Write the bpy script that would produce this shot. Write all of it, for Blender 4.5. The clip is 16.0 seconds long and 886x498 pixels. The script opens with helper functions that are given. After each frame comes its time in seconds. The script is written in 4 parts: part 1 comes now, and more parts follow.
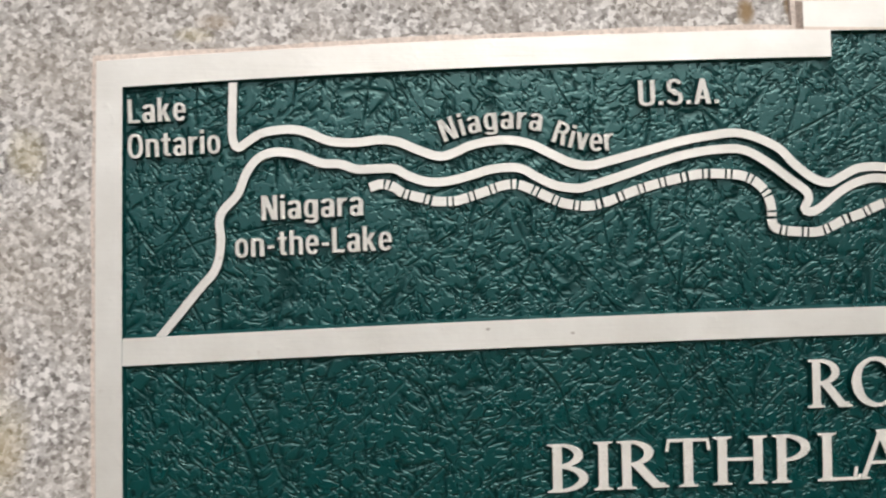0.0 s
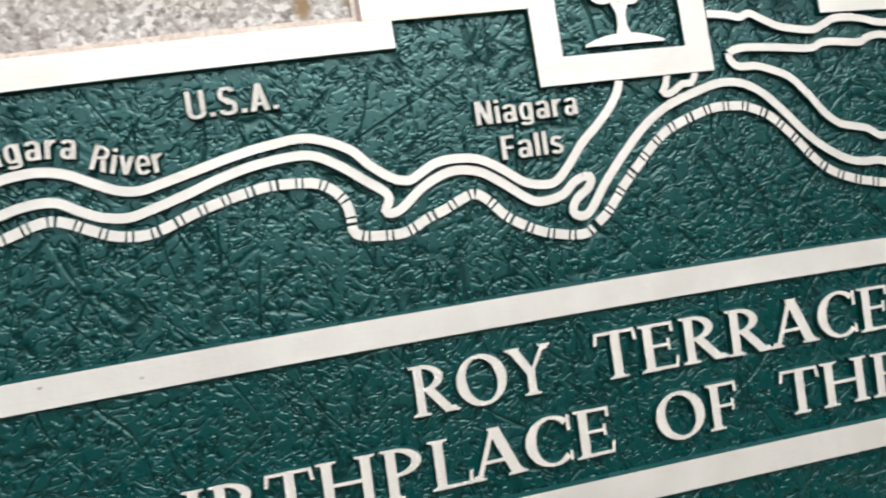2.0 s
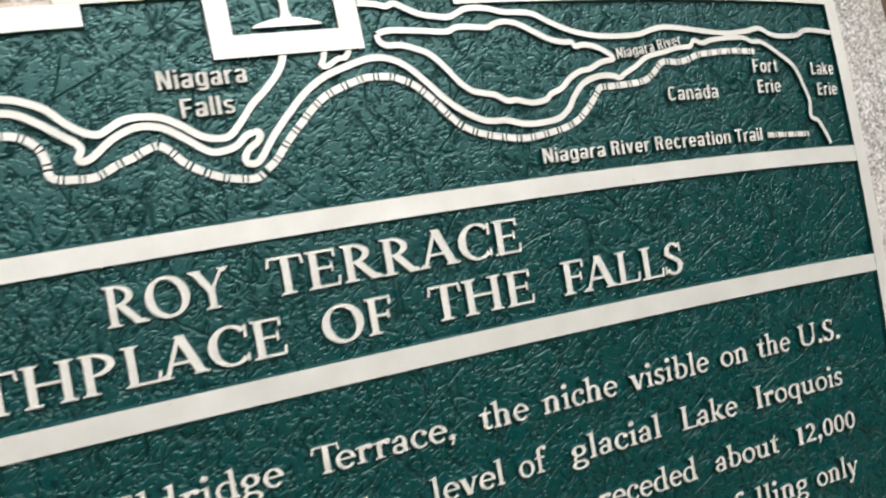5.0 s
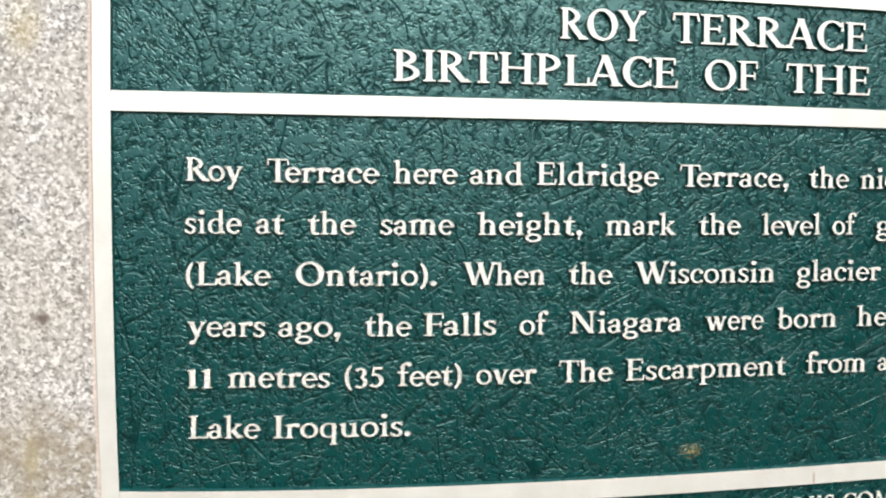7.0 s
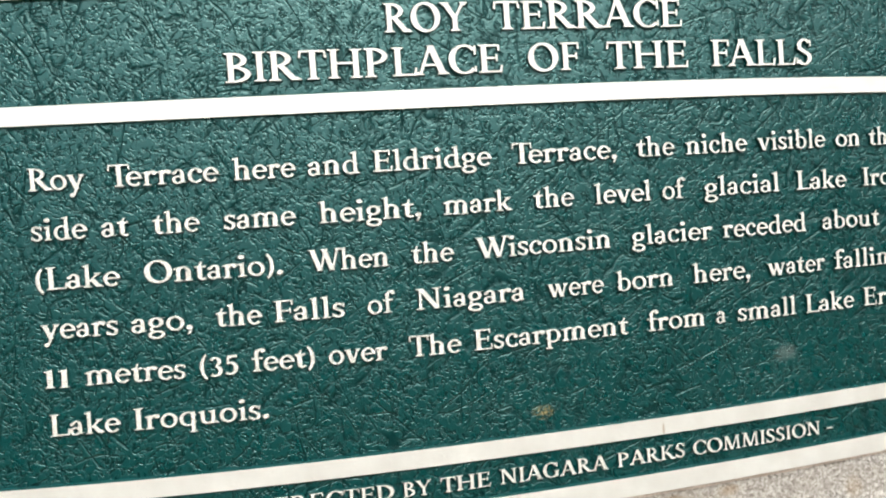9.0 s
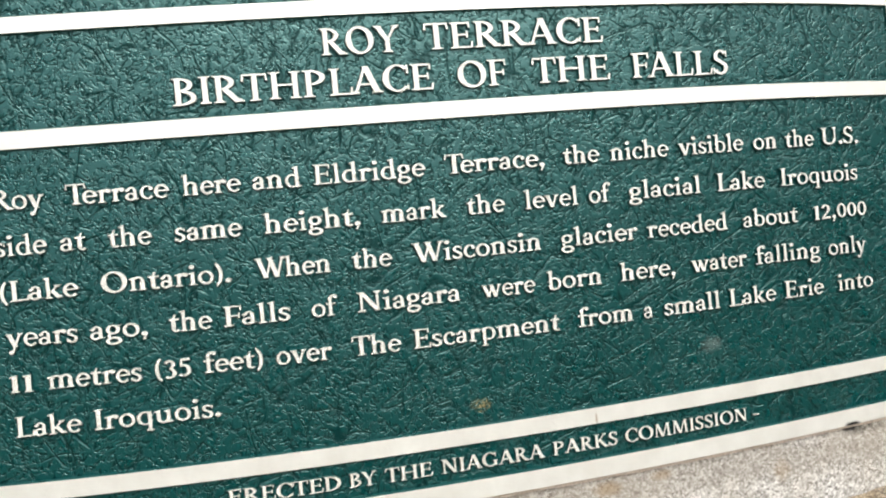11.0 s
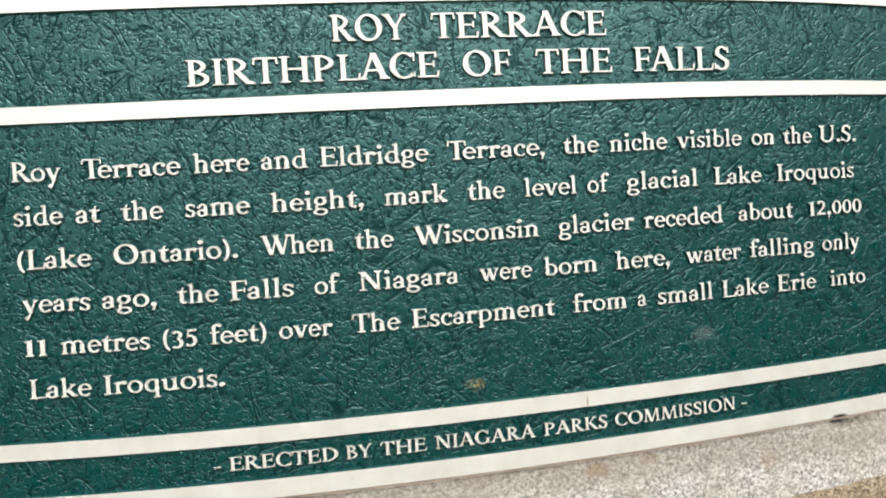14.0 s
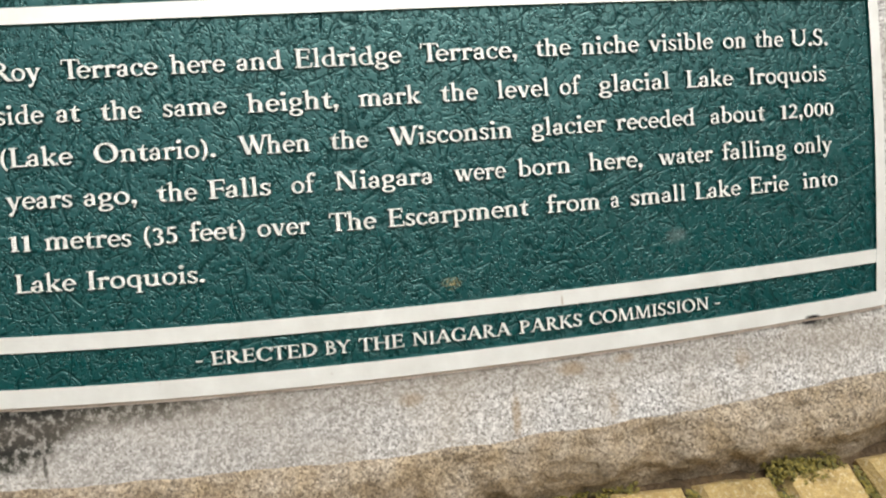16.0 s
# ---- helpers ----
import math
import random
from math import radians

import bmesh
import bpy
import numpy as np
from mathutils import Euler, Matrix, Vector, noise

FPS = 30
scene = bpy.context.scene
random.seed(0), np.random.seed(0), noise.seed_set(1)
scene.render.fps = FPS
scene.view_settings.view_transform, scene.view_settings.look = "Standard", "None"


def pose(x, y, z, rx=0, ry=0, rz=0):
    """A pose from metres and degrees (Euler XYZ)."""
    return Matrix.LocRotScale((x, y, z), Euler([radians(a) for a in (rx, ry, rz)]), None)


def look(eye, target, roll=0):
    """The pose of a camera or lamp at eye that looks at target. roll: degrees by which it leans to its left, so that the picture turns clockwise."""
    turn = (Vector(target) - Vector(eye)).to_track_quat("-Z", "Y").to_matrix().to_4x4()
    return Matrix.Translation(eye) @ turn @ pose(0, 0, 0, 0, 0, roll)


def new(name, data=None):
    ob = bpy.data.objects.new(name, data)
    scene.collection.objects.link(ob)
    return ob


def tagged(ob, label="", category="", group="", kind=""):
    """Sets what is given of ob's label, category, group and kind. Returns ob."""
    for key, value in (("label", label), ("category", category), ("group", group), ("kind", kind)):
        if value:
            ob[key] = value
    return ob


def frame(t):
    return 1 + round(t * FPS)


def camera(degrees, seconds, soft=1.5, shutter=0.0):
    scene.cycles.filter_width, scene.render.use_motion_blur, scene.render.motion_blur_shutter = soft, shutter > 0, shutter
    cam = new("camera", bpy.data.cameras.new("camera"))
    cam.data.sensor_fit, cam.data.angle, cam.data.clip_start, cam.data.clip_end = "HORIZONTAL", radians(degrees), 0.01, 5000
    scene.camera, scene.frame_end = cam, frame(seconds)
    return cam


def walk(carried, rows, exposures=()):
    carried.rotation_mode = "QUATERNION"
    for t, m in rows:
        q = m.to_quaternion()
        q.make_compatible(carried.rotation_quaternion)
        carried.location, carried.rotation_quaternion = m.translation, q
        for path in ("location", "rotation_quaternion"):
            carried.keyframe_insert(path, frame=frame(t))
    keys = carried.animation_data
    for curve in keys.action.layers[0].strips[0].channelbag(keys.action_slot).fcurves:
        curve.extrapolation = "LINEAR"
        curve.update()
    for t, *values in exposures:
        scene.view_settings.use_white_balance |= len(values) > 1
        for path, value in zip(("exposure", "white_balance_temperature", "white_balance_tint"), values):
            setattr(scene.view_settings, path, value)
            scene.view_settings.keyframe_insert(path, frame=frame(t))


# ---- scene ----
# ---------- camera and its walk ----------
# Face coordinates: x along the plaque, y into the stone, z up the slope; 0, 0, 0 is the middle of the foot of the inner border.
LEAN_BACK, FOOT = 35.0, 0.139
FACE = pose(0, 0, FOOT, -LEAN_BACK, 0, 0)
cam = camera(58.0, 16.0, soft=2.0, shutter=0.3)
ROWS = [
    (0.00, -0.2894, -0.3311, 0.4010, 90.52, 0.80, -3.38),
    (0.50, -0.2665, -0.3251, 0.3976, 91.39, 1.97, -5.63),
    (1.00, -0.2296, -0.3244, 0.4007, 90.41, 4.26, -7.40),
    (1.50, -0.1986, -0.3232, 0.4087, 89.52, 5.48, -9.41),
    (2.00, -0.1661, -0.3201, 0.4064, 88.99, 7.72, -12.90),
    (2.50, -0.1363, -0.3265, 0.4086, 88.65, 9.31, -15.60),
    (3.00, -0.0992, -0.3316, 0.4196, 88.03, 10.10, -18.28),
    (3.20, -0.0837, -0.3328, 0.4209, 88.09, 10.73, -19.32),
    (3.73, -0.0593, -0.3484, 0.4192, 87.90, 11.25, -21.23),
    (4.25, -0.0543, -0.3799, 0.4011, 88.00, 11.04, -22.14),
    (4.78, -0.0762, -0.4159, 0.3699, 88.39, 10.00, -21.52),
    (5.30, -0.1324, -0.4447, 0.3286, 89.07, 8.03, -18.81),
    (5.50, -0.1737, -0.4522, 0.2994, 89.82, 6.49, -17.31),
    (6.00, -0.2589, -0.4805, 0.2531, 90.46, 3.92, -12.28),
    (6.50, -0.3135, -0.5004, 0.2233, 88.63, 0.79, -10.01),
    (7.00, -0.2866, -0.5189, 0.2069, 88.42, -0.30, -10.11),
    (7.50, -0.2592, -0.5323, 0.1978, 88.30, 1.74, -10.40),
    (8.00, -0.2387, -0.5390, 0.1963, 88.36, 2.96, -10.93),
    (8.50, -0.2157, -0.5530, 0.1925, 88.45, 3.46, -12.17),
    (9.00, -0.2030, -0.5669, 0.1915, 88.59, 3.96, -11.99),
    (9.50, -0.1875, -0.5820, 0.1865, 88.98, 4.80, -12.28),
    (10.00, -0.1745, -0.6020, 0.1839, 89.36, 4.98, -12.38),
    (10.62, -0.1659, -0.6142, 0.1832, 89.44, 5.34, -12.18),
    (11.25, -0.1629, -0.6217, 0.1858, 89.19, 5.45, -11.54),
    (11.88, -0.1621, -0.6268, 0.1888, 88.86, 5.22, -10.91),
    (12.50, -0.1600, -0.6319, 0.1892, 88.69, 4.55, -10.77),
    (13.00, -0.1555, -0.6386, 0.1872, 88.68, 3.49, -11.06),
    (13.50, -0.1568, -0.6426, 0.1810, 88.42, 3.49, -10.75),
    (14.00, -0.1564, -0.6413, 0.1802, 88.55, 3.68, -10.75),
    (14.50, -0.1571, -0.6404, 0.1755, 88.39, 3.74, -10.76),
    (15.00, -0.1534, -0.6422, 0.1727, 88.45, 4.01, -10.96),
    (15.50, -0.1508, -0.6444, 0.1468, 87.75, 3.70, -10.53),
    (16.00, -0.1375, -0.6612, 0.1089, 87.48, 4.42, -10.22),
]
EXPO = [(0.0, 0.42, 6600, 10), (1.5, 0.74, 6400, 9), (3.0, 0.62, 6450, 8), (5.5, 0.68, 6500, 7), (6.5, 0.97, 6450, 7), (9.0, 1.10, 6500, 6), (12.5, 0.98, 6500, 6), (15.0, 0.92, 6500, 6), (16.0, 0.82, 6500, 6)]
walk(cam, [(t, FACE @ pose(x, y, z, rx, ry, rz)) for t, x, y, z, rx, ry, rz in ROWS], EXPO)

# ---------- sky and sun: bright overcast, light from high up ----------
world = bpy.data.worlds.new("sky")
scene.world = world
world.use_nodes = True
wn, wl = world.node_tree.nodes, world.node_tree.links
sky = wn.new("ShaderNodeTexSky")
sky.sky_type = "NISHITA"
sky.sun_disc = False
sky.sun_elevation, sky.sun_rotation = radians(74.5), radians(135)
sky.air_density, sky.dust_density = 1.0, 4.0
grey = wn.new("ShaderNodeHueSaturation")
grey.inputs["Saturation"].default_value = 0.25
wl.new(sky.outputs[0], grey.inputs["Color"])
wl.new(grey.outputs[0], wn["Background"].inputs["Color"])
wn["Background"].inputs["Strength"].default_value = 0.13
sun = new("sun", bpy.data.lights.new("sun", "SUN"))
sun.data.energy, sun.data.angle, sun.data.color = 1.35, radians(50), (1.0, 0.97, 0.92)
sun.matrix_world = look((0.9, -0.9, 4.6), (0, 0, 0))


# ---------- the cast plate's bow ----------
BOW_X = (0.00525, -0.00056, -0.00467, -0.00130, 0.02591, -0.00041, -0.01063, -0.01117, -0.00126, -0.03655)
BOW_Z = (0.00064, 0.01518, -0.00004, -0.00531, 0.00222, -0.00232, 0.00119, -0.00227, -0.02015, -0.00323)


def bowed(x, z):
    """Where a point of the drawn layout lies on the plate, whose long lines bow by a few millimetres."""
    a, b = x / 0.45, (z - 0.24) / 0.28
    terms = [a ** i * b ** j for i in range(4) for j in range(4 - i)]
    return Vector((x + sum(c * t for c, t in zip(BOW_X, terms)), z + sum(c * t for c, t in zip(BOW_Z, terms))))


def bow_matrix(x, z, h=0.004):
    """The bow round a point, for a letter that stands there."""
    o, u, v = bowed(x, z), bowed(x + h, z), bowed(x, z + h)
    return Matrix(((((u - o) / h).x, 0, ((v - o) / h).x, o.x), (0, 1, 0, 0), (((u - o) / h).y, 0, ((v - o) / h).y, o.y), (0, 0, 0, 1)))


def bend(bm):
    for v in bm.verts:
        p = bowed(v.co.x, v.co.z)
        v.co.x, v.co.z = p.x, p.y
    return bm


# ---------- materials ----------
def material(name, rough=0.6, metal=0.0, color=(0.5, 0.5, 0.5)):
    m = bpy.data.materials.new(name)
    m.use_nodes = True
    b = m.node_tree.nodes["Principled BSDF"]
    b.inputs["Roughness"].default_value, b.inputs["Metallic"].default_value = rough, metal
    b.inputs["Base Color"].default_value = (*color, 1)
    return m, m.node_tree.nodes, m.node_tree.links, b


def link(ls, a, b):
    ls.new(a, b)


def coords(ns):
    return ns.new("ShaderNodeTexCoord").outputs["Object"]


def noise_tex(ns, ls, at, scale, detail=4, rough=0.55, dist=0.0):
    n = ns.new("ShaderNodeTexNoise")
    n.inputs["Scale"].default_value, n.inputs["Detail"].default_value = scale, detail
    n.inputs["Roughness"].default_value, n.inputs["Distortion"].default_value = rough, dist
    ls.new(at, n.inputs["Vector"])
    return n


def voronoi(ns, ls, at, scale, feature="F1", rand=1.0):
    v = ns.new("ShaderNodeTexVoronoi")
    v.feature = feature
    v.inputs["Scale"].default_value, v.inputs["Randomness"].default_value = scale, rand
    ls.new(at, v.inputs["Vector"])
    return v


def ramp(ns, ls, fac, stops, mode="LINEAR"):
    r = ns.new("ShaderNodeValToRGB")
    r.color_ramp.interpolation = mode
    while len(r.color_ramp.elements) < len(stops):
        r.color_ramp.elements.new(0.5)
    for e, (p, c) in zip(r.color_ramp.elements, stops):
        e.position = p
        e.color = (*c, 1) if isinstance(c, tuple) else (c, c, c, 1)
    ls.new(fac, r.inputs[0])
    return r.outputs[0]


def calc(ns, ls, op, a, b=None, c=None):
    n = ns.new("ShaderNodeMath")
    n.operation = op
    for i, v in enumerate((a, b, c)):
        if v is None:
            continue
        if isinstance(v, (int, float)):
            n.inputs[i].default_value = v
        else:
            ls.new(v, n.inputs[i])
    return n.outputs[0]


def mix(ns, ls, fac, a, b, kind="MIX"):
    n = ns.new("ShaderNodeMix")
    n.data_type, n.blend_type = "RGBA", kind
    for i, v in ((0, fac), (6, a), (7, b)):
        if isinstance(v, (int, float)):
            n.inputs[i].default_value = v
        elif isinstance(v, tuple):
            n.inputs[i].default_value = (*v, 1)
        else:
            ls.new(v, n.inputs[i])
    return n.outputs[2]


def bump(ns, ls, b, height, dist, strength=1.0):
    n = ns.new("ShaderNodeBump")
    n.inputs["Strength"].default_value, n.inputs["Distance"].default_value = strength, dist
    ls.new(height, n.inputs["Height"])
    ls.new(n.outputs[0], b.inputs["Normal"])


def warped(ns, ls, at, scale, amount):
    n = noise_tex(ns, ls, at, scale, 2)
    s = ns.new("ShaderNodeVectorMath")
    s.operation = "SUBTRACT"
    ls.new(n.outputs["Color"], s.inputs[0])
    s.inputs[1].default_value = (0.5, 0.5, 0.5)
    k = ns.new("ShaderNodeVectorMath")
    k.operation = "SCALE"
    ls.new(s.outputs[0], k.inputs[0])
    k.inputs["Scale"].default_value = amount
    a = ns.new("ShaderNodeVectorMath")
    a.operation = "ADD"
    ls.new(at, a.inputs[0])
    ls.new(k.outputs[0], a.inputs[1])
    return a.outputs[0]


def spot(ns, ls, at, x, z, rx, rz, soft=0.5, rough=60):
    """A stain of ragged outline round x, z: 1 inside, 0 outside."""
    x, z = bowed(x, z)
    s = ns.new("ShaderNodeSeparateXYZ")
    ls.new(warped(ns, ls, at, rough, 0.6 * min(rx, rz)), s.inputs[0])
    a = calc(ns, ls, "DIVIDE", calc(ns, ls, "SUBTRACT", s.outputs[0], x), rx)
    b = calc(ns, ls, "DIVIDE", calc(ns, ls, "SUBTRACT", s.outputs[2], z), rz)
    d = calc(ns, ls, "ADD", calc(ns, ls, "MULTIPLY", a, a), calc(ns, ls, "MULTIPLY", b, b))
    return ramp(ns, ls, d, [(max(0.0, 1 - soft) * 0.5, 1.0), (0.5 + 0.5 * soft, 0.0)])


RELIEF_PIT, RELIEF_SWELL = 0.36, 0.05


def green_paint(name, relief=True):
    m, ns, ls, b = material(name, 0.34)
    at = coords(ns)
    big = noise_tex(ns, ls, at, 9, 3)
    fine = noise_tex(ns, ls, at, 130, 3)
    col = mix(ns, ls, big.outputs["Fac"], (0.0001, 0.035, 0.035), (0.0001, 0.046, 0.045))
    col = mix(ns, ls, ramp(ns, ls, fine.outputs["Fac"], [(0.55, 0.0), (0.75, 0.5)]), col, (0.0004, 0.046, 0.045))
    if relief:
        # a leathery skin: rounded wrinkles in all directions over low swells, and a few long creases
        def turned(turn, stretch):
            mp = ns.new("ShaderNodeMapping")
            mp.inputs["Rotation"].default_value = (0, radians(turn), 0)
            mp.vector_type = "TEXTURE"
            mp.inputs["Scale"].default_value = (1.0, 1.0, 1 / stretch)
            ls.new(at, mp.inputs["Vector"])
            return mp.outputs[0]
        def wrinkle(scale, width, stretch, turn, twist=0.5):
            n = noise_tex(ns, ls, turned(turn, stretch), scale, 0.8, 0.5, twist)
            d = calc(ns, ls, "ABSOLUTE", calc(ns, ls, "SUBTRACT", n.outputs["Fac"], 0.5))
            return ramp(ns, ls, d, [(0.0, 1.0), (width, 0.0)], "EASE")
        def cut(scale, lo, hi):
            return ramp(ns, ls, noise_tex(ns, ls, at, scale, 1.5).outputs["Fac"], [(lo, 0.0), (hi, 1.0)])
        patch = noise_tex(ns, ls, at, 26, 1.5, 0.5, 1.0)
        this_way = ramp(ns, ls, patch.outputs["Fac"], [(0.46, 0.0), (0.54, 1.0)])
        w2, w3 = wrinkle(285, 0.115, 0.50, 62), wrinkle(285, 0.115, 0.50, -44)
        way = calc(ns, ls, "MULTIPLY_ADD", calc(ns, ls, "SUBTRACT", w2, w3), this_way, w3)
        w1 = calc(ns, ls, "MULTIPLY", wrinkle(260, 0.095, 0.7, 12, 0.9), cut(210, 0.47, 0.60))
        pits = calc(ns, ls, "MAXIMUM", calc(ns, ls, "MULTIPLY", way, cut(230, 0.42, 0.56)), w1)
        long = calc(ns, ls, "MAXIMUM", wrinkle(34, 0.016, 0.3, 62, 0.3), calc(ns, ls, "MAXIMUM", wrinkle(30, 0.014, 0.3, -30, 0.3), wrinkle(40, 0.018, 0.35, 6, 0.3)))
        long = calc(ns, ls, "MULTIPLY", long, cut(45, 0.44, 0.54))
        swell = noise_tex(ns, ls, at, 330, 1.5, 0.5, 0.8)
        h = calc(ns, ls, "MULTIPLY", pits, -RELIEF_PIT)
        h = calc(ns, ls, "MULTIPLY_ADD", long, -0.42, h)
        h = calc(ns, ls, "MULTIPLY_ADD", swell.outputs["Fac"], RELIEF_SWELL, h)
        bump(ns, ls, b, h, 0.0010, 1.0)
        # the grooves' own shade is put into the colour: matt and dark
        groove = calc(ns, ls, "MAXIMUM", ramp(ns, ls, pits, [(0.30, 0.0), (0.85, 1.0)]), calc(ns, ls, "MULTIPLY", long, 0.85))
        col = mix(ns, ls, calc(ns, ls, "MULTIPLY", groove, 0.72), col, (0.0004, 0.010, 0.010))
        tan = spot(ns, ls, at, -0.0185, 0.0578, 0.010, 0.006, 0.9, 160)
        speck = ramp(ns, ls, noise_tex(ns, ls, at, 420, 2).outputs["Fac"], [(0.42, 0.0), (0.6, 1.0)])
        col = mix(ns, ls, calc(ns, ls, "MULTIPLY", tan, speck), col, (0.26, 0.21, 0.10))
        smudge = spot(ns, ls, at, 0.182, 0.078, 0.012, 0.008, 0.9, 130)
        col = mix(ns, ls, calc(ns, ls, "MULTIPLY", smudge, 0.22), col, (0.25, 0.26, 0.25))
    else:
        bump(ns, ls, b, fine.outputs["Fac"], 0.0003, 0.5)
    ls.new(col, b.inputs["Base Color"])
    b.inputs["Specular IOR Level"].default_value = 0.8
    b.inputs["Specular Tint"].default_value = (0.62, 1.0, 0.97, 1)
    rg = ramp(ns, ls, noise_tex(ns, ls, at, 60, 3).outputs["Fac"], [(0.3, 0.25), (0.7, 0.33)])
    if relief:
        rg = calc(ns, ls, "MULTIPLY_ADD", groove, 0.12, rg)
        ls.new(calc(ns, ls, "MULTIPLY_ADD", groove, -0.75, 1.0), b.inputs["Specular IOR Level"])
    ls.new(rg, b.inputs["Roughness"])
    return m


def bare_metal():
    m, ns, ls, b = material("brushed_cast_metal", 0.45, 0.42)
    at = coords(ns)
    n = noise_tex(ns, ls, at, 35, 5)
    col = mix(ns, ls, ramp(ns, ls, n.outputs["Fac"], [(0.35, 0.0), (0.7, 1.0)]), (0.72, 0.695, 0.65), (0.81, 0.79, 0.75))
    pits = ramp(ns, ls, noise_tex(ns, ls, at, 170, 3).outputs["Fac"], [(0.69, 0.0), (0.76, 1.0)])
    col = mix(ns, ls, calc(ns, ls, "MULTIPLY", pits, 0.35), col, (0.45, 0.38, 0.30))
    for x, z, rx, rz, k, tint in ((0.0738, 0.0335, 0.0012, 0.006, 0.7, (0.35, 0.24, 0.15)), (-0.245, 0.367, 0.0012, 0.0008, 0.7, (0.25, 0.2, 0.17)), (-0.21, 0.364, 0.0012, 0.0008, 0.6, (0.3, 0.24, 0.2)), (0.3225, -0.0138, 0.0100, 0.0032, 1.0, (0.004, 0.004, 0.004)), (-0.345, -0.0155, 0.009, 0.0014, 0.8, (0.05, 0.04, 0.03)), (0.03, -0.0165, 0.2, 0.0010, 0.5, (0.42, 0.28, 0.18)), (-0.15, 0.4885, 0.2, 0.0009, 0.5, (0.5, 0.33, 0.22))):
        col = mix(ns, ls, calc(ns, ls, "MULTIPLY", spot(ns, ls, at, x, z, rx, rz, 0.7, 300), k), col, tint)
    ls.new(col, b.inputs["Base Color"])
    st = ns.new("ShaderNodeMapping")
    st.inputs["Scale"].default_value = (30, 400, 900)
    ls.new(at, st.inputs["Vector"])
    g = noise_tex(ns, ls, st.outputs[0], 1.0, 3)
    ls.new(ramp(ns, ls, g.outputs["Fac"], [(0.3, 0.38), (0.7, 0.55)]), b.inputs["Roughness"])
    dents = ramp(ns, ls, noise_tex(ns, ls, at, 130, 2).outputs["Fac"], [(0.60, 0.0), (0.80, 1.0)], "EASE")
    bump(ns, ls, b, calc(ns, ls, "ADD", calc(ns, ls, "MULTIPLY", g.outputs["Fac"], 0.25), calc(ns, ls, "MULTIPLY_ADD", n.outputs["Fac"], 2.5, calc(ns, ls, "MULTIPLY", dents, 0.35))), 0.0004, 0.6)
    return m


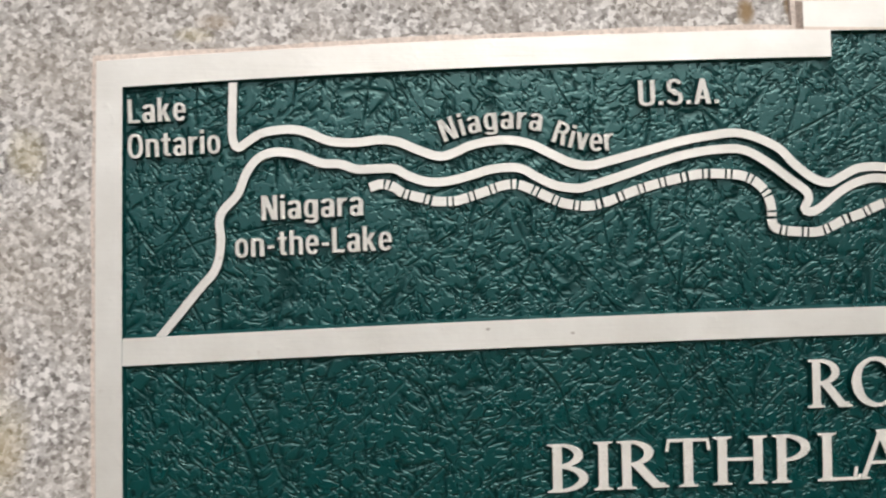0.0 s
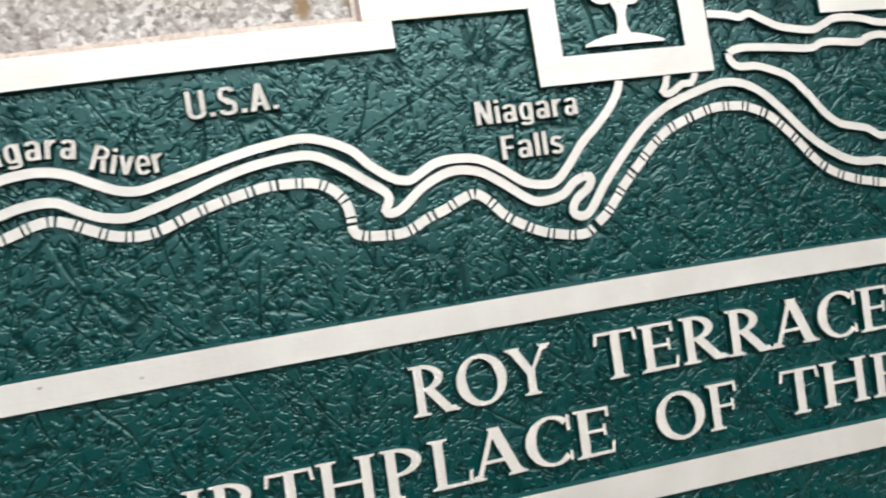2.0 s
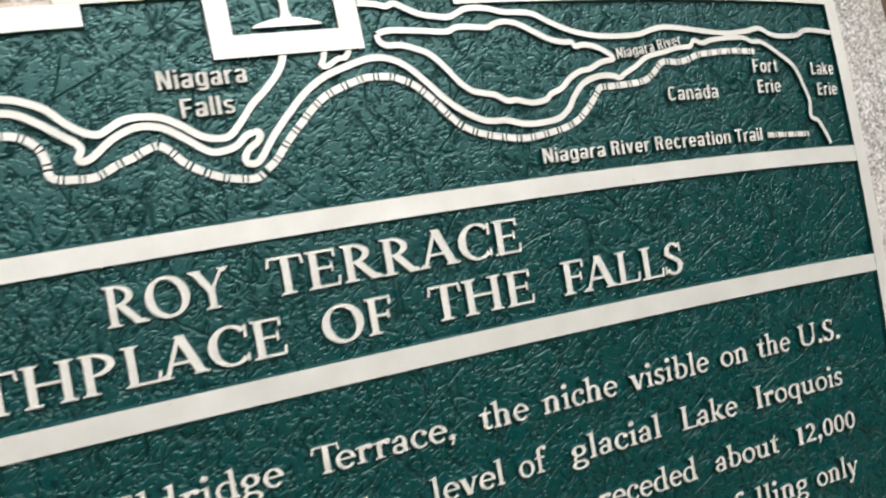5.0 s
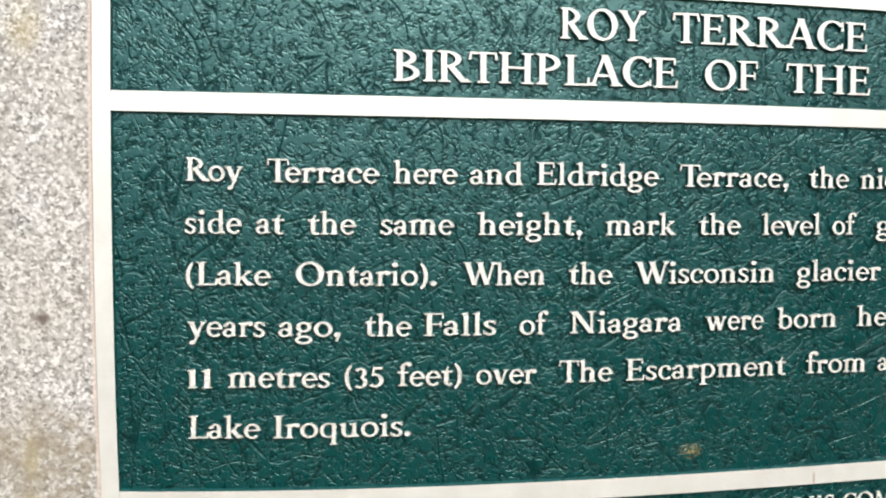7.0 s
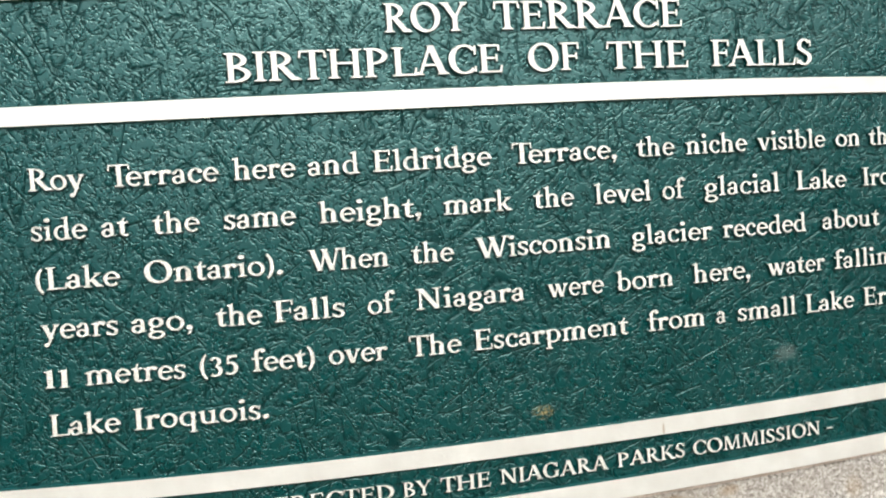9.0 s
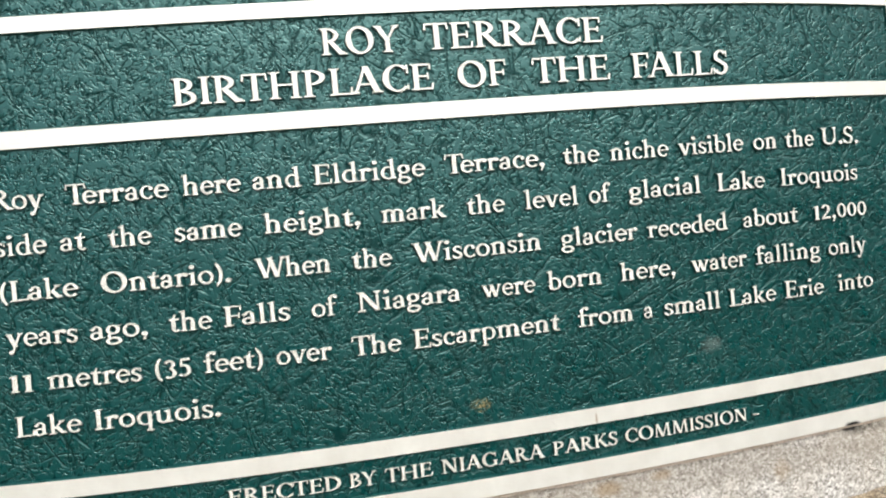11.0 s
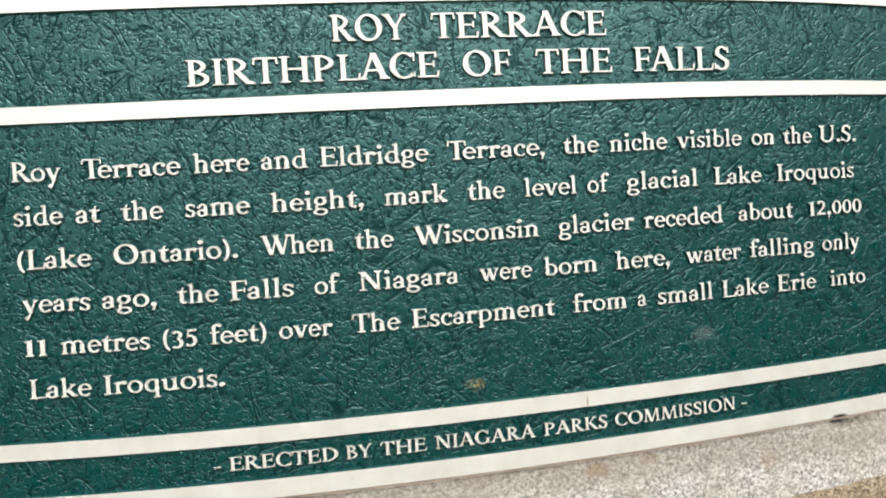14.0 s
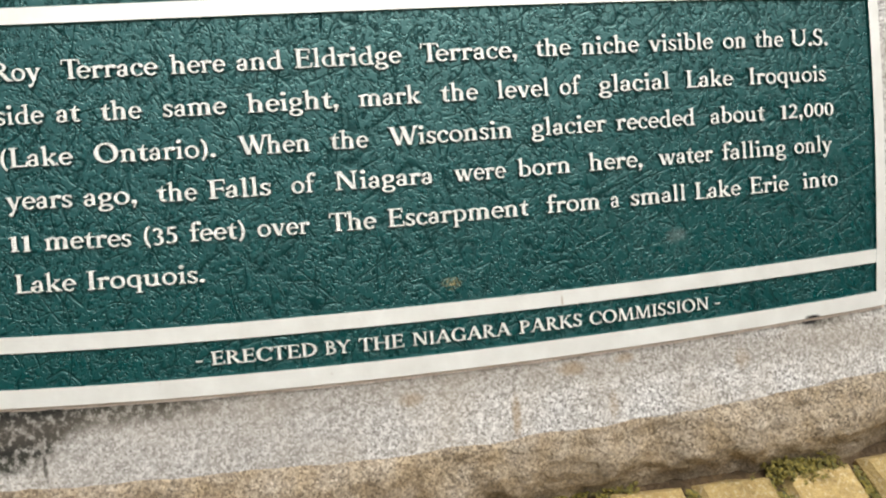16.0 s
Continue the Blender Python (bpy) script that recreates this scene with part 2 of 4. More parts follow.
def granite(name, worn=False):
    m, ns, ls, b = material(name, 0.62)
    at = coords(ns)
    v = voronoi(ns, ls, warped(ns, ls, at, 560, 0.0016), 520)
    sep = ns.new("ShaderNodeSeparateColor")
    ls.new(v.outputs["Color"], sep.inputs[0])
    gn = noise_tex(ns, ls, at, 430, 3, 0.6)
    grain = calc(ns, ls, "ADD", calc(ns, ls, "MULTIPLY", sep.outputs[0], 0.42), calc(ns, ls, "MULTIPLY", gn.outputs["Fac"], 0.62))
    col = ramp(ns, ls, grain, [(0.27, (0.13, 0.12, 0.112)), (0.37, (0.275, 0.255, 0.242)), (0.49, (0.415, 0.392, 0.378)), (0.60, (0.53, 0.508, 0.492)), (0.70, (0.74, 0.715, 0.695))])
    tone = noise_tex(ns, ls, at, 16, 4)
    col = mix(ns, ls, ramp(ns, ls, tone.outputs["Fac"], [(0.38, 0.0), (0.72, 0.40)]), col, (0.40, 0.34, 0.27))
    blot = noise_tex(ns, ls, at, 70, 4, 0.6)
    col = mix(ns, ls, ramp(ns, ls, blot.outputs["Fac"], [(0.5, 0.0), (0.72, 0.35)]), col, (0.27, 0.235, 0.20))
    s = ns.new("ShaderNodeSeparateXYZ")
    ls.new(at, s.inputs[0])
    if worn:
        lich = noise_tex(ns, ls, at, 30, 5, 0.65)
        col = mix(ns, ls, ramp(ns, ls, lich.outputs["Fac"], [(0.35, 0.7), (0.65, 1.0)]), col, (0.72, 0.575, 0.39), "MULTIPLY")
        dark = noise_tex(ns, ls, at, 14, 5, 0.6)
        col = mix(ns, ls, ramp(ns, ls, dark.outputs["Fac"], [(0.56, 0.0), (0.74, 0.5)]), col, (0.10, 0.08, 0.055))
        bump(ns, ls, b, calc(ns, ls, "ADD", noise_tex(ns, ls, at, 90, 6, 0.65).outputs["Fac"], calc(ns, ls, "MULTIPLY", sep.outputs[1], 0.15)), 0.006, 0.9)
    else:
        black = spot(ns, ls, at, -0.405, -0.032, 0.112, 0.054, 0.25, 85)
        drip = spot(ns, ls, at, -0.3515, -0.066, 0.0022, 0.018, 0.7, 110)
        blotch = spot(ns, ls, at, -0.372, -0.036, 0.048, 0.026, 0.55, 130)
        rim = spot(ns, ls, at, -0.285, -0.020, 0.110, 0.020, 0.8, 80)
        dull = spot(ns, ls, at, -0.25, -0.055, 0.26, 0.065, 0.7, 18)
        col = mix(ns, ls, calc(ns, ls, "MULTIPLY", dull, 0.38), col, (0.27, 0.245, 0.225))
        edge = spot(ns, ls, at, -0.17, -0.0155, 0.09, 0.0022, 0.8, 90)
        slot = spot(ns, ls, at, 0.336, -0.020, 0.028, 0.008, 0.8, 90)
        dirt = ramp(ns, ls, noise_tex(ns, ls, at, 150, 5, 0.7).outputs["Fac"], [(0.42, 0.25), (0.53, 1.0)])
        for mask, k in ((black, 1.0), (blotch, 1.0), (rim, 1.0), (edge, 0.8), (drip, 0.8), (slot, 0.7)):
            col = mix(ns, ls, calc(ns, ls, "MULTIPLY", calc(ns, ls, "MULTIPLY", mask, dirt), k), col, (0.07, 0.075, 0.05), "MULTIPLY")
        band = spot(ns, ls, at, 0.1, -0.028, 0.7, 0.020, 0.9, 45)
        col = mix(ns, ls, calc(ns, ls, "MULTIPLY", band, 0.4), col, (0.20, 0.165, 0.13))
        brown = (0.25, 0.155, 0.06)
        for x, z, rx, rz, k in ((0.031, -0.062, 0.005, 0.024, 0.6), (0.081, -0.027, 0.016, 0.008, 0.55), (0.119, -0.066, 0.006, 0.016, 0.4), (0.130, -0.0245, 0.012, 0.006, 0.45), (0.247, -0.043, 0.010, 0.012, 0.35), (-0.057, -0.036, 0.014, 0.008, 0.4), (-0.1225, 0.5048, 0.008, 0.0045, 1.0), (-0.1316, 0.4972, 0.0045, 0.008, 0.95), (-0.1125, 0.500, 0.003, 0.007, 0.9), (-0.045, 0.506, 0.004, 0.012, 0.6), (-0.36, 0.502, 0.01, 0.004, 0.4), (-0.46, 0.36, 0.012, 0.010, 0.3), (-0.456, 0.325, 0.010, 0.012, 0.35)):
            col = mix(ns, ls, calc(ns, ls, "MULTIPLY", spot(ns, ls, at, x, z, rx, rz, 0.9, 110), k), col, brown)
        for x, z, rx, rz, k in ((-0.458, 0.330, 0.014, 0.026, 0.22), (-0.459, 0.061, 0.006, 0.018, 0.5), (-0.462, 0.030, 0.008, 0.010, 0.4), (-0.37, 0.497, 0.010, 0.004, 0.25), (-0.445, 0.45, 0.010, 0.014, 0.25)):
            col = mix(ns, ls, calc(ns, ls, "MULTIPLY", spot(ns, ls, at, x, z, rx, rz, 0.9, 110), k), col, (0.50, 0.42, 0.16))
        col = mix(ns, ls, calc(ns, ls, "MULTIPLY", spot(ns, ls, at, -0.1205, 0.4965, 0.006, 0.005, 0.8, 200), 0.25), col, (0.72, 0.70, 0.67))
        col = mix(ns, ls, spot(ns, ls, at, 0.3225, -0.0180, 0.011, 0.0042, 0.5, 300), col, (0.01, 0.01, 0.01))
        pale = noise_tex(ns, ls, at, 22, 4)
        low = spot(ns, ls, at, -0.445, 0.060, 0.060, 0.045, 0.6, 40)
        col = mix(ns, ls, calc(ns, ls, "MULTIPLY", calc(ns, ls, "MULTIPLY", low, ramp(ns, ls, noise_tex(ns, ls, at, 120, 5, 0.65).outputs["Fac"], [(0.40, 0.25), (0.58, 1.0)])), 0.75), col, (0.25, 0.205, 0.145))
        col = mix(ns, ls, calc(ns, ls, "MULTIPLY", spot(ns, ls, at, -0.448, 0.149, 0.0055, 0.0045, 0.8, 200), 0.9), col, (0.10, 0.07, 0.05))
        bump(ns, ls, b, calc(ns, ls, "ADD", sep.outputs[1], calc(ns, ls, "MULTIPLY", pale.outputs["Fac"], 1.0)), 0.0006, 0.6)
    ls.new(col, b.inputs["Base Color"])
    return m


def earthy(name, dark, light, scale, depth, rough=0.9, per_piece=False):
    m, ns, ls, b = material(name, rough)
    at = coords(ns)
    n = noise_tex(ns, ls, at, scale, 6, 0.65)
    col = mix(ns, ls, ramp(ns, ls, n.outputs["Fac"], [(0.3, 0.0), (0.7, 1.0)]), dark, light)
    g = noise_tex(ns, ls, at, scale * 9, 3)
    col = mix(ns, ls, ramp(ns, ls, g.outputs["Fac"], [(0.4, 0.0), (0.7, 0.5)]), col, tuple(c * 0.45 for c in dark))
    if per_piece:
        soil = noise_tex(ns, ls, at, 26, 5, 0.7)
        col = mix(ns, ls, ramp(ns, ls, soil.outputs["Fac"], [(0.48, 0.0), (0.66, 0.7)]), col, (0.15, 0.10, 0.035))
        chip = noise_tex(ns, ls, at, 240, 3, 0.6)
        col = mix(ns, ls, ramp(ns, ls, chip.outputs["Fac"], [(0.56, 0.0), (0.66, 0.6)]), col, (0.52, 0.44, 0.30))
        o = ns.new("ShaderNodeObjectInfo")
        h = ns.new("ShaderNodeHueSaturation")
        ls.new(calc(ns, ls, "MULTIPLY_ADD", o.outputs["Random"], 0.5, 0.75), h.inputs["Value"])
        ls.new(col, h.inputs["Color"])
        col = h.outputs[0]
    ls.new(col, b.inputs["Base Color"])
    bump(ns, ls, b, calc(ns, ls, "ADD", n.outputs["Fac"], g.outputs["Fac"]), depth, 0.8)
    return m


def leafy(name, a, c):
    m, ns, ls, b = material(name, 0.7)
    g = ns.new("ShaderNodeNewGeometry")
    ls.new(mix(ns, ls, g.outputs["Random Per Island"], a, c), b.inputs["Base Color"])
    return m


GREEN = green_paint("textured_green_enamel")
GREEN_SIDE = green_paint("green_enamel", False)
METAL = bare_metal()
STONE = granite("sawn_granite")
ROUGH = granite("rock_faced_granite", True)
SEAL = earthy("stained_casting_edge", (0.58, 0.48, 0.415), (0.80, 0.70, 0.635), 60, 0.0004, 0.6)
PAVER = earthy("paving_stone", (0.31, 0.205, 0.072), (0.50, 0.365, 0.155), 60, 0.003, 0.9, True)
SOIL = earthy("soil", (0.05, 0.03, 0.013), (0.14, 0.088, 0.04), 18, 0.01)
MOSS = leafy("moss", (0.05, 0.05, 0.006), (0.20, 0.15, 0.018))
LEAF = leafy("dry_leaf", (0.06, 0.032, 0.012), (0.26, 0.15, 0.035))
FOLIAGE = earthy("foliage", (0.028, 0.045, 0.02), (0.07, 0.105, 0.045), 2, 0.2)


# ---------- builders ----------
def part(name, bm, mats, parent=None, label="", at=None):
    me = bpy.data.meshes.new(name)
    bm.normal_update()
    bm.to_mesh(me)
    bm.free()
    for m in mats if isinstance(mats, (list, tuple)) else [mats]:
        me.materials.append(m)
    ob = new(name, me)
    ob.parent = parent
    if at is not None:
        ob.matrix_basis = at
    if label:
        tagged(ob, label)
    return ob


def ribbon(bm, left, right, top, foot, draft=0.0, closed=False, sides=1, far=None):
    """A raised band between two rows of x, z points: its top at depth top, its feet at depth foot and wider by draft."""
    n = len(left)
    rows = []
    for i in range(n):
        l, r = Vector(left[i]), Vector(right[i])
        out = (l - r).normalized() * draft
        ahead = Vector((0, 0))
        if not closed and i in (0, n - 1):
            j = 1 if i == 0 else n - 2
            c = (l + r) / 2 - (Vector(left[j]) + Vector(right[j])) / 2
            ahead = c.normalized() * draft if c.length else ahead
        rows.append([bm.verts.new((p.x, d, p.y)) for p, d in ((l + out + ahead, foot), (l, top), (r, top), (r - out + ahead, foot))])
    for i in range(n if closed else n - 1):
        a, b = rows[i], rows[(i + 1) % n]
        for k in range(3):
            f = bm.faces.new((a[k], a[k + 1], b[k + 1], b[k]))
            f.material_index = (sides, 0, sides if far is None else far)[k]
    if not closed:
        for e in (rows[0], rows[-1]):
            f = bm.faces.new(e)
            f.material_index = sides
    return rows


def facing(bm):
    """Turns every face outwards: the tops towards -y."""
    bmesh.ops.recalc_face_normals(bm, faces=bm.faces)
    up = sum(f.normal.y * f.calc_area() for f in bm.faces if f.material_index == 0)
    if up > 0:
        bmesh.ops.reverse_faces(bm, faces=bm.faces)
    return bm


def curve(points, step=0.0015):
    """Evenly spaced points on a smooth curve through the given ones."""
    p = [Vector(q) for q in points]
    p = [2 * p[0] - p[1]] + p + [2 * p[-1] - p[-2]]
    dense = []
    for i in range(1, len(p) - 2):
        for k in range(16):
            s = k / 16
            dense.append(0.5 * (2 * p[i] + (p[i + 1] - p[i - 1]) * s + (2 * p[i - 1] - 5 * p[i] + 4 * p[i + 1] - p[i + 2]) * s * s + (3 * p[i] - p[i - 1] - 3 * p[i + 1] + p[i + 2]) * s ** 3))
    dense.append(p[-2])
    gone = [0.0]
    for a, b in zip(dense, dense[1:]):
        gone.append(gone[-1] + (b - a).length)
    n = max(2, round(gone[-1] / step))
    out = []
    for k in range(n + 1):
        s = gone[-1] * k / n
        j = min(int(np.searchsorted(gone, s, "right")), len(gone) - 1)
        w = (s - gone[j - 1]) / max(gone[j] - gone[j - 1], 1e-9)
        out.append(dense[j - 1].lerp(dense[j], min(max(w, 0), 1)))
    return out, gone[-1]


def sides_of(line, width):
    left, right = [], []
    for i, p in enumerate(line):
        t = line[min(i + 1, len(line) - 1)] - line[max(i - 1, 0)]
        n = Vector((-t.y, t.x)).normalized() * width / 2
        left.append(p + n)
        right.append(p - n)
    return left, right


TOP, BED = 0.0, 0.0026      # depth of the raised tops and of the green ground
STONE_Y = 0.0055            # depth of the stone's face

# ---------- plaque: border, rails and green panels ----------
plaque = tagged(new("plaque"), "green metal plaque with raised silver map and text, on granite", "plaque")
plaque.matrix_world = FACE



def dense(points, closed=False, step=0.02):
    """The same outline with points along its long edges."""
    ends = points[1:] + (points[:1] if closed else [])
    out = []
    for p, q in zip(points, ends):
        n = max(1, math.ceil(math.dist(p, q) / step))
        out += [(p[0] + (q[0] - p[0]) * k / n, p[1] + (q[1] - p[1]) * k / n) for k in range(n)]
    return out if closed else out + [points[-1]]


def paired(a, b, closed=False, step=0.02):
    """Two outlines with as many points on each stretch of the one as of the other."""
    left, right = [], []
    n = len(a)
    for i in range(n if closed else n - 1):
        j = (i + 1) % n
        k = max(1, math.ceil(max(math.dist(a[i], a[j]), math.dist(b[i], b[j])) / step))
        for s in range(k):
            left.append(tuple(Vector(a[i]).lerp(Vector(a[j]), s / k)))
            right.append(tuple(Vector(b[i]).lerp(Vector(b[j]), s / k)))
    if not closed:
        left.append(a[-1])
        right.append(b[-1])
    return left, right


L0, L1, R0, R1 = -0.0418, -0.0302, 0.0254, 0.0374      # emblem frame, outside and inside
inner = [(R1, 0.4863), (0.0948, 0.4863), (0.0948, 0.4752), (0.40, 0.4752), (0.40, 0.0006), (-0.40, 0.0006), (-0.40, 0.4752), (-0.0985, 0.4752), (-0.0985, 0.4863), (L0, 0.4863)]
outer = [(R1, 0.4994), (0.1085, 0.4994), (0.1085, 0.4878), (0.4120, 0.4878), (0.4120, -0.0142), (-0.4118, -0.0142), (-0.4118, 0.4870), (-0.1098, 0.4870), (-0.1098, 0.4990), (L0, 0.4990)]
bm = bmesh.new()
ribbon(bm, *paired(inner, outer), TOP, STONE_Y - 0.001, 0.0020, far=2)
part("border", bend(facing(bm)), [METAL, GREEN_SIDE, SEAL], plaque, "flat bare metal border with stepped top edge")
LIP = 0.0034
lip = [(R1, outer[0][1] + LIP), (0.1085 + LIP, 0.4994 + LIP), (0.1085 + LIP, 0.4878 + LIP), (0.4120 + LIP, 0.4878 + LIP), (0.4120 + LIP, -0.0142 - LIP), (-0.4118 - LIP, -0.0142 - LIP), (-0.4118 - LIP, 0.4870 + LIP), (-0.1098 - LIP, 0.4870 + LIP), (-0.1098 - LIP, 0.4990 + LIP), (L0, 0.4990 + LIP)]
bm = bmesh.new()
ribbon(bm, *paired(outer, lip, step=0.01), STONE_Y - 0.0016, STONE_Y + 0.001, 0.0006, sides=0)
for v in bm.verts:
    v.co += Vector((noise.noise(v.co * 60), 0.4 * noise.noise(v.co * 90), noise.noise(v.co * 60 + Vector((9, 0, 0))))) * 0.0009
part("sealant_bead", bend(facing(bm)), SEAL, plaque, "thin stained sealant along the plate's edge")
bm = bmesh.new()
a = [(L0, 0.4532), (R1, 0.4532), (R1, 0.5325), (L0, 0.5325)]
b = [(L1, 0.4649), (R0, 0.4649), (R0, 0.5208), (L1, 0.5208)]
ribbon(bm, *paired(a, b, True), TOP - 0.0003, BED + 0.002, 0.0010, True)
part("emblem_frame", bend(facing(bm)), [METAL, GREEN_SIDE], plaque, "square bare metal frame round the tree emblem")
for z0, z1 in ((0.3591, 0.3704), (0.2778, 0.2902), (0.0293, 0.0422)):
    bm = bmesh.new()
    xs = [-0.4005 + 0.801 * i / 40 for i in range(41)]
    ribbon(bm, [(x, z1) for x in xs], [(x, z0) for x in xs], TOP + 0.0002, BED + 0.001, 0.0016)
    part("rail", bend(facing(bm)), [METAL, GREEN_SIDE], plaque)


def panel(name, x0, x1, z0, z1, label):
    """A slab whose face lies at the depth of the green ground."""
    bm = bmesh.new()
    ring = dense([(x0, z0), (x1, z0), (x1, z1), (x0, z1)], True)
    v = [bm.verts.new((x, BED, z)) for x, z in ring]
    bm.faces.new(v)
    w = [bm.verts.new((x, STONE_Y - 0.001, z)) for x, z in ring]
    bm.faces.new(w[::-1])
    for i in range(len(v)):
        j = (i + 1) % len(v)
        bm.faces.new((v[i], w[i], w[j], v[j]))
    bmesh.ops.recalc_face_normals(bm, faces=bm.faces)
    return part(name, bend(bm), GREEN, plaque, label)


map_panel = panel("map_panel", -0.4, 0.4, 0.365, 0.4755, "textured dark green map field")
panel("step_panel", -0.0988, 0.0951, 0.4755, 0.4866, "textured dark green field")
emblem_panel = panel("emblem_panel", L1 - 0.0005, R0 + 0.0005, 0.4868, 0.5212, "textured dark green emblem field")
title_panel = panel("title_panel", -0.4, 0.4, 0.284, 0.365, "textured dark green title field")
text_panel = panel("text_panel", -0.4, 0.4, 0.036, 0.284, "textured dark green text field")
footer_panel = panel("footer_panel", -0.4, 0.4, 0.0, 0.036, "textured dark green footer field")

# ---------- serif letters ----------
STEM, BOLD, HAIR = 0.122, 0.150, 0.066


class Glyph:
    """Strokes of one letter, one unit high: rows of left and right points."""

    def __init__(self, width):
        self.width, self.strokes = width, []

    def line(self, x0, y0, x1, y1, w=STEM):
        self.strokes.append(([(x0 - w / 2, y0), (x1 - w / 2, y1)], [(x0 + w / 2, y0), (x1 + w / 2, y1)], False))
        return self

    def bar(self, x0, x1, y, w=HAIR):
        self.strokes.append(([(x0, y + w / 2), (x1, y + w / 2)], [(x0, y - w / 2), (x1, y - w / 2)], False))
        return self

    def foot(self, x, y, half=0.15, up=1):
        """A bracketed serif; up is 1 at a foot and -1 at a head."""
        q = [(-half, 0.0), (-half * 0.62, 0.055), (-half * 0.42, 0.11), (half * 0.42, 0.11), (half * 0.62, 0.055), (half, 0.0)]
        self.strokes.append(([(x + a, y + up * max(h, 0.035)) for a, h in q], [(x + a, y) for a, h in q], False))
        return self

    def flag(self, x, y, w=STEM):
        """The slanting head of a small letter's stem."""
        self.strokes.append(([(x - w / 2 - 0.085, y - 0.07), (x + w / 2, y)], [(x - w / 2 - 0.085, y - 0.105), (x + w / 2, y - 0.15)], False))
        return self

    def stem(self, x, y0=0.0, y1=1.0, ends="bt", w=STEM, half=0.155):
        self.line(x, y0, x, y1, w)
        if "b" in ends:
            self.foot(x, y0, half)
        if "t" in ends:
            self.foot(x, y1, half, -1)
        if "f" in ends:
            self.flag(x, y1 + 0.035, w)
        return self

    def arc(self, cx, cy, rx, ry, a0=0, a1=360, thick=STEM, thin=HAIR, turn=0):
        full = abs(a1 - a0) >= 360
        n = max(5, round(abs(a1 - a0) / 15))
        left, right = [], []
        for i in range(n if full else n + 1):
            a = radians(a0 + (a1 - a0) * i / n)
            w = thin + (thick - thin) * abs(math.cos(a - radians(turn))) ** 1.4
            left.append((cx + rx * math.cos(a), cy + ry * math.sin(a)))
            right.append((cx + (rx - w) * math.cos(a), cy + (ry - w) * math.sin(a)))
        self.strokes.append((left, right, full))
        return self

    def dot(self, x, y, r=0.105):
        left = [(x + r * math.cos(radians(a)), y + r * math.sin(radians(a))) for a in range(90, 271, 30)]
        self.strokes.append((left, [(2 * x - p[0], p[1]) for p in left], False))
        return self

    def tick(self, x, y0, y1, w=HAIR):
        self.line(x, y0, x, y1, w)
        return self


X = 0.64   # height of the small letters


def arch(g, x, w=0.165):
    """The shoulder and second stem of n, h, m, starting from a stem at x."""
    g.arc(x + 0.175, 0.40, 0.235, 0.265, 0, 150, STEM, 0.085)
    return g.stem(x + 0.328, 0.0, 0.42, "b", w, 0.13)


